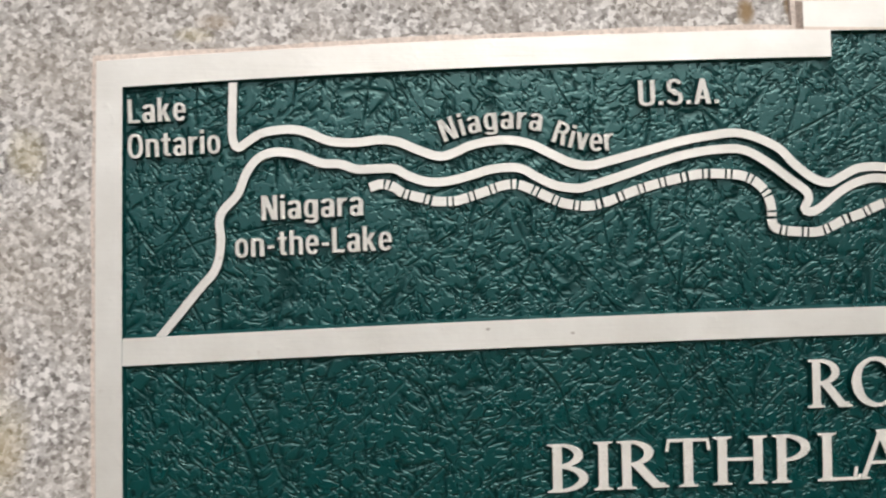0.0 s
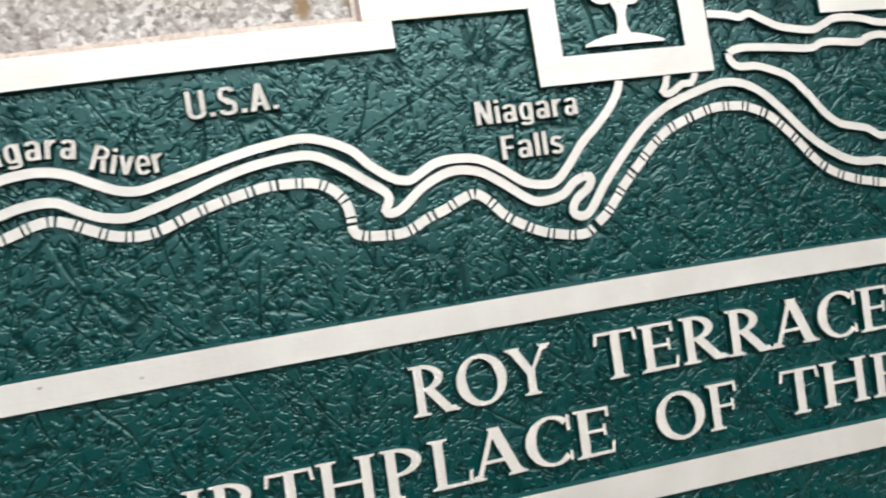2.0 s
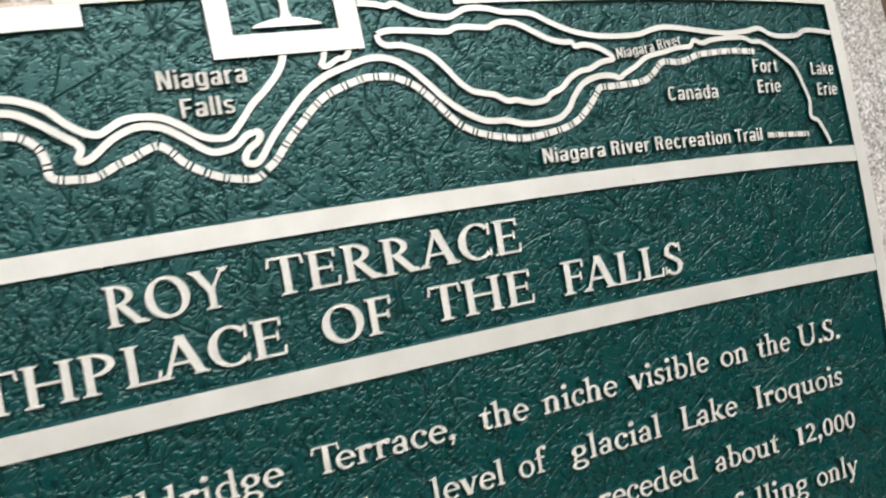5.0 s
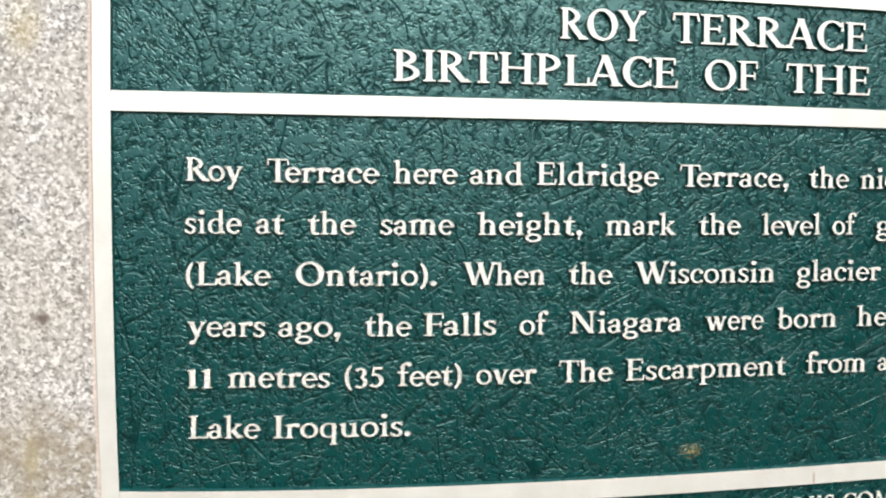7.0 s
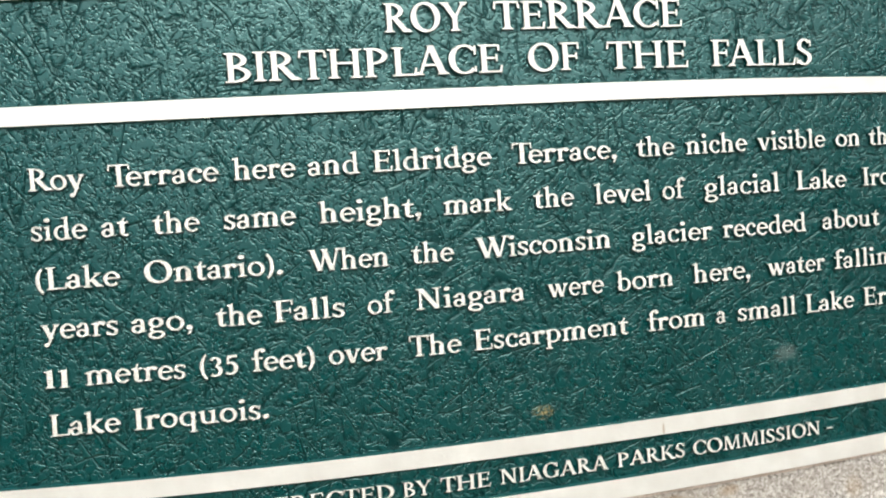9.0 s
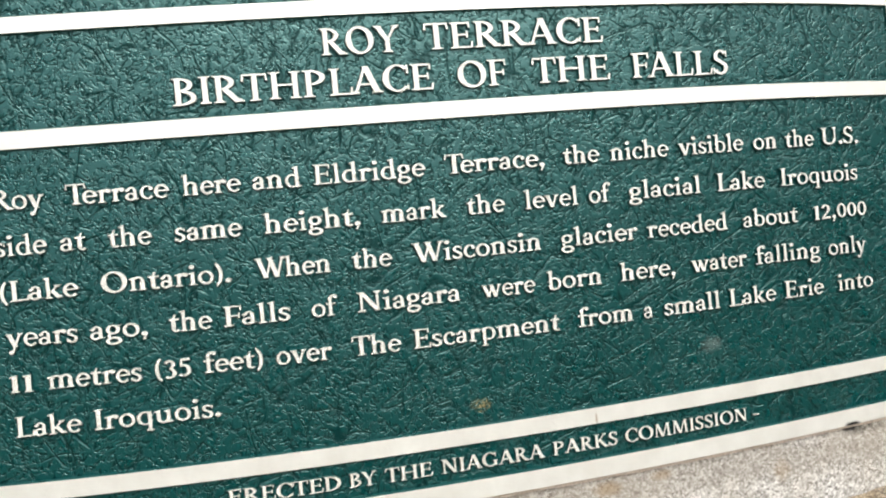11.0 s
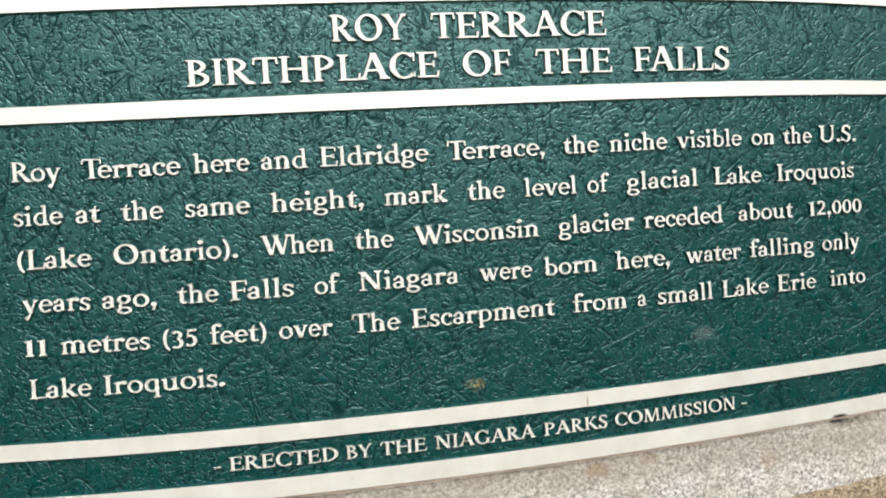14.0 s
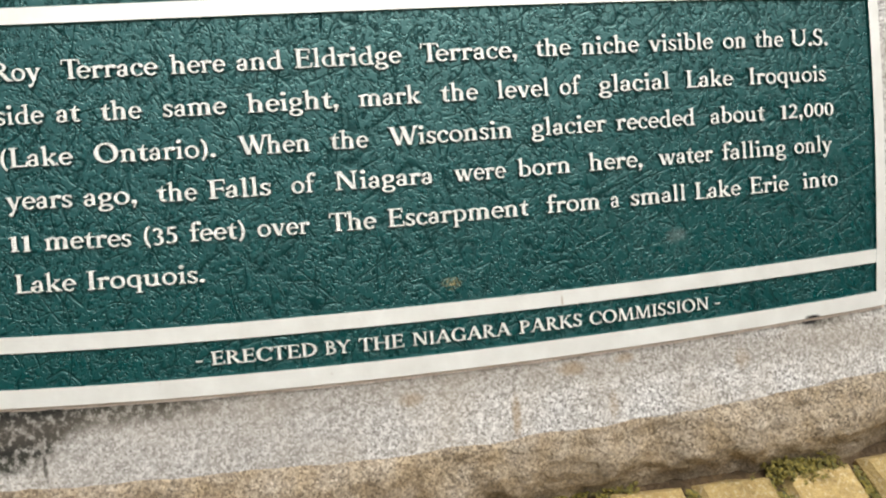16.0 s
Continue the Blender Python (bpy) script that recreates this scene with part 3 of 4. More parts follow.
def caps():
    g = {}
    g["A"] = Glyph(0.90).line(0.13, 0, 0.44, 1, 0.085).line(0.45, 1.02, 0.76, 0, 0.185).bar(0.24, 0.66, 0.34, 0.07).foot(0.12, 0, 0.13).foot(0.77, 0, 0.16)
    g["B"] = Glyph(0.74).stem(0.19, w=BOLD).arc(0.26, 0.755, 0.35, 0.245, -90, 90, BOLD).arc(0.26, 0.275, 0.43, 0.275, -90, 90, BOLD)
    g["C"] = Glyph(0.82).arc(0.47, 0.5, 0.44, 0.525, 48, 312, 0.18).tick(0.765, 0.66, 0.98, 0.06).tick(0.765, 0.04, 0.24, 0.05)
    g["D"] = Glyph(0.90).stem(0.19, w=BOLD).arc(0.29, 0.5, 0.56, 0.50, -90, 90, 0.18)
    e = Glyph(0.72).stem(0.19, w=BOLD).bar(0.2, 0.62, 0.963).bar(0.2, 0.55, 0.52, 0.065).bar(0.2, 0.66, 0.037)
    g["E"] = e.line(0.615, 0.78, 0.61, 1.0, 0.055).line(0.545, 0.40, 0.545, 0.64, 0.05).line(0.68, 0.25, 0.65, 0.0, 0.055)
    g["F"] = Glyph(0.66).stem(0.19, w=BOLD).bar(0.2, 0.60, 0.963).bar(0.2, 0.53, 0.50, 0.065).line(0.60, 0.76, 0.59, 1.0, 0.055).line(0.53, 0.38, 0.53, 0.62, 0.05)
    g["G"] = Glyph(0.92).arc(0.47, 0.5, 0.44, 0.525, 48, 315, 0.18).tick(0.77, 0.68, 0.98, 0.06).stem(0.76, 0.04, 0.42, "t", 0.15, 0.14)
    g["H"] = Glyph(0.96).stem(0.19, w=BOLD).stem(0.77, w=BOLD).bar(0.2, 0.76, 0.52, 0.07)
    g["I"] = Glyph(0.38).stem(0.19, w=BOLD)
    g["K"] = Glyph(0.86).stem(0.19, w=BOLD).line(0.28, 0.42, 0.64, 1, 0.08).line(0.36, 0.56, 0.74, 0, 0.19).foot(0.65, 1, 0.13, -1).foot(0.77, 0, 0.13)
    g["L"] = Glyph(0.70).stem(0.19, w=BOLD).bar(0.2, 0.64, 0.037).line(0.67, 0.28, 0.635, 0, 0.06)
    g["M"] = Glyph(1.12).line(0.15, 0, 0.21, 1, 0.085).line(0.24, 1, 0.54, 0, 0.175).line(0.55, 0, 0.85, 1, 0.08).line(0.88, 1, 0.94, 0).foot(0.15, 0, 0.13).foot(0.94, 0, 0.15).foot(0.19, 1, 0.10, -1).foot(0.91, 1, 0.12, -1)
    g["N"] = Glyph(0.96).line(0.18, 0, 0.18, 1, 0.085).line(0.20, 1, 0.76, 0, 0.185).line(0.77, 0, 0.77, 1, 0.085).foot(0.18, 0, 0.14).foot(0.77, 1, 0.14, -1).foot(0.15, 1, 0.12, -1)
    g["O"] = Glyph(0.98).arc(0.49, 0.5, 0.46, 0.525, 0, 360, 0.185, 0.075, 12)
    g["P"] = Glyph(0.70).stem(0.19, w=BOLD).arc(0.26, 0.72, 0.40, 0.28, -90, 90, BOLD)
    g["R"] = Glyph(0.82).stem(0.19, w=BOLD).arc(0.26, 0.735, 0.37, 0.265, -90, 90, BOLD).line(0.36, 0.50, 0.70, 0, 0.19).foot(0.74, 0, 0.13)
    g["S"] = Glyph(0.62).arc(0.31, 0.755, 0.245, 0.265, 30, 262, 0.14, 0.08).arc(0.29, 0.26, 0.27, 0.28, -158, 82, 0.15, 0.08).line(0.14, 0.66, 0.46, 0.38, 0.20).tick(0.52, 0.72, 0.98, 0.055).tick(0.055, 0.03, 0.28, 0.055)
    g["T"] = Glyph(0.72).stem(0.36, ends="b", w=BOLD).bar(0.03, 0.69, 0.963).line(0.02, 0.74, 0.05, 1, 0.055).line(0.70, 0.74, 0.67, 1, 0.055)
    g["U"] = Glyph(0.92).stem(0.19, 0.32, 1, "t", BOLD).arc(0.45, 0.33, 0.345, 0.35, 180, 360, 0.15, 0.08).stem(0.755, 0.3, 1, "t", 0.08, 0.13)
    g["W"] = Glyph(1.26).line(0.13, 1, 0.40, 0, 0.18).line(0.41, 0, 0.66, 1, 0.08).line(0.58, 1, 0.85, 0, 0.18).line(0.86, 0, 1.10, 1, 0.08).foot(0.13, 1, 0.14, -1).foot(0.60, 1, 0.13, -1).foot(1.11, 1, 0.12, -1)
    g["Y"] = Glyph(0.84).line(0.12, 1, 0.42, 0.45, 0.18).line(0.43, 0.45, 0.71, 1, 0.08).stem(0.42, 0, 0.48, "b", BOLD).foot(0.12, 1, 0.14, -1).foot(0.72, 1, 0.12, -1)
    return g


def smalls():
    g = {}
    g["a"] = Glyph(0.52).stem(0.365, 0.03, 0.42, "", 0.125).arc(0.25, 0.42, 0.178, 0.225, 0, 160, 0.12, 0.075).arc(0.21, 0.17, 0.19, 0.185, 40, 320, 0.11, 0.07).dot(0.10, 0.48, 0.065).line(0.38, 0.03, 0.49, 0.06, 0.09)
    g["b"] = Glyph(0.62).stem(0.16, 0.02, 1.0, "f").arc(0.31, 0.31, 0.28, 0.33, -160, 160)
    g["c"] = Glyph(0.50).arc(0.29, 0.32, 0.265, 0.335, 48, 318).dot(0.42, 0.50, 0.08)
    g["d"] = Glyph(0.64).stem(0.47, 0.02, 1.0, "f").arc(0.31, 0.31, 0.28, 0.33, 20, 340).foot(0.53, 0.0, 0.10)
    g["e"] = Glyph(0.54).arc(0.29, 0.32, 0.265, 0.335, 0, 318, STEM, 0.08).bar(0.10, 0.54, 0.35, 0.07)
    g["f"] = Glyph(0.40).stem(0.19, 0, 0.82, "b").arc(0.36, 0.80, 0.25, 0.255, 62, 180, 0.15, 0.085).dot(0.42, 0.94, 0.08).bar(0.03, 0.40, 0.60, 0.075)
    g["g"] = Glyph(0.56).arc(0.27, 0.43, 0.235, 0.225, 0, 360, 0.13, 0.07).arc(0.27, -0.13, 0.265, 0.19, 0, 360, 0.11, 0.08).arc(0.20, 0.13, 0.13, 0.13, 90, 250, 0.10, 0.08).line(0.17, 0.06, 0.40, 0.03, 0.16).line(0.38, 0.57, 0.52, 0.62, 0.10)
    g["h"] = arch(Glyph(0.68).stem(0.16, 0, 1.0, "bf", half=0.13), 0.16)
    g["i"] = Glyph(0.34).stem(0.17, 0, X - 0.03, "bf", half=0.13).dot(0.16, 0.90, 0.10)
    g["k"] = Glyph(0.64).stem(0.16, 0, 1.0, "bf", half=0.13).line(0.24, 0.26, 0.48, 0.60, 0.085).line(0.29, 0.36, 0.52, 0.0, 0.17).foot(0.54, 0, 0.11).foot(0.48, 0.63, 0.11, -1)
    g["l"] = Glyph(0.34).stem(0.17, 0, 1.0, "bf", half=0.13)
    g["n"] = arch(Glyph(0.68).stem(0.16, 0, X - 0.03, "bf", half=0.13), 0.16)
    g["m"] = arch(arch(Glyph(1.00).stem(0.16, 0, X - 0.03, "bf", half=0.13), 0.16), 0.488)
    g["o"] = Glyph(0.60).arc(0.30, 0.32, 0.28, 0.335, 0, 360, STEM, 0.08, 12)
    g["p"] = Glyph(0.64).stem(0.16, -0.33, X - 0.03, "bf", half=0.13).arc(0.32, 0.31, 0.285, 0.335, -160, 160)
    g["q"] = Glyph(0.64).stem(0.48, -0.33, X - 0.02, "b", half=0.13).arc(0.32, 0.31, 0.285, 0.335, 20, 340)
    g["r"] = Glyph(0.48).stem(0.16, 0, X - 0.03, "bf", half=0.13).arc(0.34, 0.42, 0.19, 0.23, 60, 165, 0.12, 0.085).dot(0.40, 0.55, 0.095)
    g["s"] = Glyph(0.44).arc(0.22, 0.48, 0.18, 0.175, 35, 262, 0.12, 0.075).arc(0.21, 0.165, 0.195, 0.185, -158, 82, 0.12, 0.075).line(0.12, 0.41, 0.32, 0.25, 0.15).tick(0.375, 0.46, 0.62, 0.05).tick(0.045, 0.03, 0.19, 0.05)
    g["t"] = Glyph(0.42).stem(0.19, 0.15, 0.66, "", 0.155).line(0.19, 0.62, 0.26, 0.82, 0.07).bar(0.03, 0.40, 0.60, 0.075).arc(0.29, 0.16, 0.178, 0.175, 180, 312, 0.15, 0.08)
    g["u"] = Glyph(0.68).stem(0.15, 0.22, X - 0.03, "f").arc(0.315, 0.26, 0.245, 0.275, 190, 350, 0.14, 0.085).stem(0.49, 0.0, X - 0.03, "f").foot(0.55, 0.0, 0.10)
    g["v"] = Glyph(0.60).line(0.11, X, 0.31, 0, 0.165).line(0.32, 0, 0.50, X, 0.08).foot(0.11, X, 0.12, -1).foot(0.50, X, 0.10, -1)
    g["w"] = Glyph(0.90).line(0.11, X, 0.29, 0, 0.16).line(0.30, 0, 0.46, X, 0.075).line(0.43, X, 0.61, 0, 0.16).line(0.62, 0, 0.79, X, 0.075).foot(0.11, X, 0.12, -1).foot(0.43, X, 0.10, -1).foot(0.79, X, 0.10, -1)
    g["y"] = Glyph(0.60).line(0.11, X, 0.32, 0, 0.165).line(0.20, -0.30, 0.51, X, 0.085).foot(0.11, X, 0.12, -1).foot(0.51, X, 0.10, -1).dot(0.15, -0.27, 0.09)
    return g


def marks():
    g = {}
    g["0"] = Glyph(0.56).arc(0.28, 0.42, 0.255, 0.42, 0, 360, 0.14, 0.08)
    g["1"] = Glyph(0.42).stem(0.22, 0, 0.80, "bf", 0.165, 0.14)
    g["2"] = Glyph(0.56).arc(0.27, 0.60, 0.23, 0.25, -35, 160, 0.15, 0.08).line(0.09, 0.04, 0.42, 0.47, 0.12).bar(0.05, 0.51, 0.055, 0.11)
    g["3"] = Glyph(0.54).arc(0.24, 0.63, 0.22, 0.22, -80, 150, 0.14, 0.08).arc(0.22, 0.20, 0.27, 0.26, -130, 85, 0.15, 0.08)
    g["5"] = Glyph(0.54).arc(0.22, 0.26, 0.28, 0.30, -135, 110, 0.15, 0.08).line(0.14, 0.46, 0.18, 0.84, 0.08).bar(0.15, 0.48, 0.80, 0.11)
    g["."] = Glyph(0.26).dot(0.13, 0.09, 0.105)
    g[","] = Glyph(0.28).dot(0.13, 0.09, 0.105).line(0.19, 0.08, 0.10, -0.20, 0.07)
    g["-"] = Glyph(0.42).bar(0.05, 0.37, 0.34, 0.10)
    g["("] = Glyph(0.36).arc(0.46, 0.40, 0.40, 0.66, 118, 242, 0.13, 0.06)
    g[")"] = Glyph(0.36).arc(-0.10, 0.40, 0.40, 0.66, -62, 62, 0.13, 0.06)
    return g


GLYPHS = {**caps(), **smalls(), **marks()}
MESHES = {}


def letter_mesh(ch, size):
    key = (ch, round(size, 4))
    if key not in MESHES:
        bm = bmesh.new()
        for i, (left, right, closed) in enumerate(GLYPHS[ch].strokes):
            one = bmesh.new()
            ribbon(one, left, right, TOP + 0.00006 * i, BED + 0.0004, 0.0007 / size, closed)
            facing(one)
            tmp = bpy.data.meshes.new("stroke")
            one.to_mesh(tmp)
            one.free()
            bm.from_mesh(tmp)
            bpy.data.meshes.remove(tmp)
        me = bpy.data.meshes.new("letter")
        bm.to_mesh(me)
        bm.free()
        me.materials.append(METAL)
        me.materials.append(GREEN_SIDE)
        MESHES[key] = me
    return MESHES[key]


KERN = {("T", "e"): -0.16, ("T", "h"): -0.02, ("F", "a"): -0.06, ("F", "A"): -0.10, ("L", "A"): -0.06, ("P", "L"): 0.04, ("W", "h"): -0.10, ("W", "i"): -0.08, ("R", "o"): -0.03, ("L", "a"): -0.04}


def ink(ch):
    """How far a letter's own strokes reach to its two sides."""
    xs = [p[0] for left, right, _ in GLYPHS[ch].strokes for p in left + right]
    return min(xs), max(xs)


def word(text, x0, x1, z, size, parent, track=0.0):
    """Raised serif letters whose strokes reach from x0 to x1 on the line z; size is the height of a capital."""
    before, after = ink(text[0])[0], GLYPHS[text[-1]].width - ink(text[-1])[1]
    tuck = [KERN.get(pair, 0.0) + track for pair in zip(text, text[1:])] + [0.0]
    total = sum(GLYPHS[c].width for c in text) + sum(tuck) - before - after
    k = (x1 - x0) / total
    x = x0 - before * k
    for c, t in zip(text, tuck):
        ob = new("letter", letter_mesh(c, size))
        ob.parent = parent
        half = GLYPHS[c].width * k / 2
        small = Matrix.LocRotScale((-half, 0, random.uniform(-1, 1) * 0.00015), Euler((0, radians(random.uniform(-0.5, 0.5)), 0)), (k, 1, size))
        ob.matrix_basis = bow_matrix(x + half, z) @ small
        x += (GLYPHS[c].width + t) * k


def set_line(words, edges, z, size, parent):
    for w, (a, b) in zip(words.split(), edges):
        word(w, a, b, z, size, parent)


set_line("ROY TERRACE", [(-0.113, -0.0545), (-0.0362, 0.1079)], 0.3297, 0.0197, title_panel)
set_line("BIRTHPLACE OF THE FALLS", [(-0.2213, -0.0322), (-0.0135, 0.0249), (0.0455, 0.1106), (0.1298, 0.2183)], 0.3000, 0.0195, title_panel)
BASE = [0.2358 - 0.0320 * i for i in range(6)]
CAP = 0.0144
set_line("Roy Terrace here and Eldridge Terrace, the niche visible on the U.S.", [(-0.3526, -0.3164), (-0.3016, -0.2302), (-0.2211, -0.1799), (-0.1718, -0.1371), (-0.1279, -0.0451), (-0.0305, 0.0483), (0.064, 0.0942), (0.1033, 0.1552), (0.164, 0.2259), (0.2356, 0.2589), (0.2682, 0.2985), (0.3069, 0.3481)], BASE[0], CAP, text_panel)
set_line("side at the same height, mark the level of glacial Lake Iroquois", [(-0.3535, -0.3175), (-0.3085, -0.2908), (-0.2753, -0.245), (-0.2294, -0.182), (-0.1666, -0.0973), (-0.0815, -0.0325), (-0.0164, 0.0136), (0.0294, 0.073), (0.0823, 0.1011), (0.1164, 0.1814), (0.1972, 0.2438), (0.2598, 0.3435)], BASE[1], CAP, text_panel)
set_line("(Lake Ontario). When the Wisconsin glacier receded about 12,000", [(-0.3533, -0.2991), (-0.2835, -0.1932), (-0.1758, -0.1222), (-0.1059, -0.0764), (-0.0607, 0.0391), (0.0556, 0.1216), (0.13, 0.2039), (0.2191, 0.2746), (0.2917, 0.3507)], BASE[2], CAP, text_panel)
set_line("years ago, the Falls of Niagara were born here, water falling only", [(-0.3529, -0.3035), (-0.2948, -0.255), (-0.2396, -0.2095), (-0.2013, -0.1543), (-0.1386, -0.1194), (-0.105, -0.0268), (-0.0106, 0.0321), (0.042, 0.0871), (0.1035, 0.152), (0.1669, 0.2199), (0.2288, 0.2962), (0.3048, 0.3476)], BASE[3], CAP, text_panel)
set_line("11 metres (35 feet) over The Escarpment from a small Lake Erie into", [(-0.354, -0.3378), (-0.3275, -0.2625), (-0.2527, -0.2278), (-0.2184, -0.1767), (-0.1671, -0.1269), (-0.1121, -0.0752), (-0.066, 0.0494), (0.065, 0.1115), (0.1213, 0.1298), (0.1395, 0.1912), (0.2005, 0.2466), (0.2559, 0.297), (0.3129, 0.353)], BASE[4], CAP, text_panel)
set_line("Lake Iroquois.", [(-0.3535, -0.3074), (-0.2989, -0.2101)], BASE[5], CAP, text_panel)
set_line("- ERECTED BY THE NIAGARA PARKS COMMISSION -", [(-0.2236, -0.2181), (-0.2117, -0.1293), (-0.1232, -0.1031), (-0.0966, -0.0603), (-0.0534, 0.0289), (0.0359, 0.0904), (0.0974, 0.2106), (0.2164, 0.2222)], 0.0098, 0.0107, footer_panel)

# ---------- condensed sans letters of the map ----------
FAT = 0.150


class Plain(Glyph):
    """A letter of even strokes and squarish rounds."""

    def up(self, x, y0=0.0, y1=1.0, w=FAT):
        return self.line(x, y0, x, y1, w)

    def round(self, cx, cy, rx, ry, a0=0, a1=360, w=0.140):
        full = abs(a1 - a0) >= 360
        n = max(6, round(abs(a1 - a0) / 14))
        left, right = [], []
        for i in range(n if full else n + 1):
            a = radians(a0 + (a1 - a0) * i / n)
            c, d = (math.copysign(abs(f(a)) ** 0.8, f(a)) for f in (math.cos, math.sin))
            left.append((cx + rx * c, cy + ry * d))
            right.append((cx + (rx - w) * c, cy + (ry - w * 0.86) * d))
        self.strokes.append((left, right, full))
        return self


def plain_letters():
    g = {}
    g["a"] = Plain(0.45).up(0.375, 0, 0.56).round(0.225, 0.53, 0.225, 0.225, 0, 168).round(0.20, 0.21, 0.20, 0.225)
    g["c"] = Plain(0.45).round(0.235, 0.37, 0.235, 0.385, 38, 322)
    g["d"] = Plain(0.47).round(0.22, 0.37, 0.22, 0.385).up(0.395)
    g["e"] = Plain(0.46).round(0.23, 0.37, 0.23, 0.385, 0, 325).bar(0.10, 0.455, 0.375, 0.11)
    g["g"] = Plain(0.47).round(0.22, 0.38, 0.22, 0.375).up(0.395, -0.05, 0.74).round(0.235, -0.03, 0.235, 0.19, 195, 360)
    g["h"] = Plain(0.47).up(0.075).round(0.24, 0.49, 0.23, 0.265, 0, 150).up(0.395, 0, 0.52)
    g["i"] = Plain(0.15).up(0.075, 0, 0.74).up(0.075, 0.86, 1.0)
    g["k"] = Plain(0.46).up(0.075).line(0.12, 0.28, 0.36, 0.74, 0.16).line(0.21, 0.44, 0.38, 0, 0.165)
    g["l"] = Plain(0.15).up(0.075)
    g["n"] = Plain(0.47).up(0.075, 0, 0.74).round(0.24, 0.49, 0.23, 0.265, 0, 150).up(0.395, 0, 0.52)
    g["o"] = Plain(0.47).round(0.235, 0.37, 0.235, 0.385)
    g["r"] = Plain(0.32).up(0.075, 0, 0.74).round(0.28, 0.45, 0.235, 0.30, 78, 165)
    g["s"] = Plain(0.42).round(0.21, 0.54, 0.20, 0.21, 22, 250).round(0.21, 0.20, 0.21, 0.21, -160, 70).line(0.13, 0.47, 0.29, 0.27, 0.21)
    g["t"] = Plain(0.33).up(0.165, 0.13, 0.95).bar(0.0, 0.32, 0.685, 0.11).round(0.285, 0.15, 0.195, 0.155, 180, 285)
    g["v"] = Plain(0.45).line(0.075, 0.74, 0.225, 0, 0.15).line(0.375, 0.74, 0.225, 0, 0.15)
    g["A"] = Plain(0.54).line(0.075, 0, 0.27, 1, 0.16).line(0.465, 0, 0.27, 1, 0.16).bar(0.15, 0.40, 0.26, 0.12)
    g["C"] = Plain(0.52).round(0.27, 0.5, 0.27, 0.515, 42, 318)
    g["E"] = Plain(0.44).up(0.08).bar(0.1, 0.43, 0.938, 0.125).bar(0.1, 0.40, 0.52, 0.12).bar(0.1, 0.44, 0.062, 0.125)
    g["F"] = Plain(0.43).up(0.08).bar(0.1, 0.43, 0.938, 0.125).bar(0.1, 0.39, 0.50, 0.12)
    g["L"] = Plain(0.43).up(0.08).bar(0.1, 0.43, 0.062, 0.125)
    g["N"] = Plain(0.55).up(0.08).up(0.47).line(0.11, 1, 0.44, 0, 0.17)
    g["O"] = Plain(0.55).round(0.275, 0.5, 0.275, 0.515)
    g["R"] = Plain(0.52).up(0.08).round(0.22, 0.735, 0.27, 0.265, -90, 90).bar(0.1, 0.24, 0.938, 0.125).bar(0.1, 0.26, 0.53, 0.12).line(0.34, 0.5, 0.43, 0, 0.16)
    g["S"] = Plain(0.52).round(0.26, 0.74, 0.245, 0.275, 18, 250).round(0.26, 0.265, 0.26, 0.28, -162, 70).line(0.15, 0.63, 0.37, 0.37, 0.24)
    g["T"] = Plain(0.48).up(0.24).bar(0.0, 0.48, 0.938, 0.125)
    g["U"] = Plain(0.54).up(0.08, 0.26, 1).up(0.46, 0.26, 1).round(0.27, 0.28, 0.265, 0.295, 180, 360)
    g["."] = Plain(0.16).up(0.08, 0, 0.15)
    g["-"] = Plain(0.28).bar(0.02, 0.26, 0.36, 0.13)
    g[" "] = Plain(0.16)
    return g


GLYPHS.update({("sans", c): g for c, g in plain_letters().items()})


def sans(text, x0, x1, z0, size, z1=None, bow=0.0):
    """Raised sans letters from x0, z0 to x1, z1, on a line that bows up by bow in its middle."""
    z1 = z0 if z1 is None else z1
    gap = 0.10
    width = {c: GLYPHS["sans", c].width for c in text}
    total = sum(width[c] + gap for c in text) - gap
    length = math.hypot(x1 - x0, z1 - z0)
    k, x = length / total, 0.0
    for c in text:
        s = (x + width[c] / 2) / total
        if c != " ":
            turn = math.atan2(z1 - z0, x1 - x0) + math.atan(4 * bow * (1 - 2 * s) / length)
            mid = Vector((x0 + (x1 - x0) * s, z0 + (z1 - z0) * s + 4 * bow * s * (1 - s)))
            ob = new("letter", letter_mesh(("sans", c), size))
            ob.parent = map_panel
            small = Matrix.Rotation(-turn, 4, "Y") @ Matrix.LocRotScale((-width[c] / 2 * k, 0, 0), None, (k, 1, size))
            ob.matrix_basis = bow_matrix(mid.x, mid.y) @ small
        x += width[c] + gap


sans("Lake", -0.3974, -0.3719, 0.4597, 0.0100)
sans("Ontario", -0.3973, -0.3570, 0.4450, 0.0100)
sans("Niagara", -0.3395, -0.2964, 0.4160, 0.0101)
sans("on-the-Lake", -0.3508, -0.2845, 0.4012, 0.0101)
sans("Niagara", -0.2622, -0.2214, 0.4444, 0.0094, 0.4474, 0.0030)
sans("River", -0.2176, -0.1912, 0.4432, 0.0094, 0.4386, -0.0018)
sans("U.S.A.", -0.1804, -0.1465, 0.4566, 0.0106)
sans("Niagara", -0.0708, -0.0274, 0.4405, 0.0096)
sans("Falls", -0.0623, -0.0360, 0.4254, 0.0096)
sans("Niagara River", 0.1985, 0.2520, 0.4378, 0.0062, 0.4457, -0.0008)
sans("Canada", 0.2318, 0.2740, 0.4090, 0.0088)
sans("Fort", 0.3105, 0.3345, 0.4250, 0.0088)
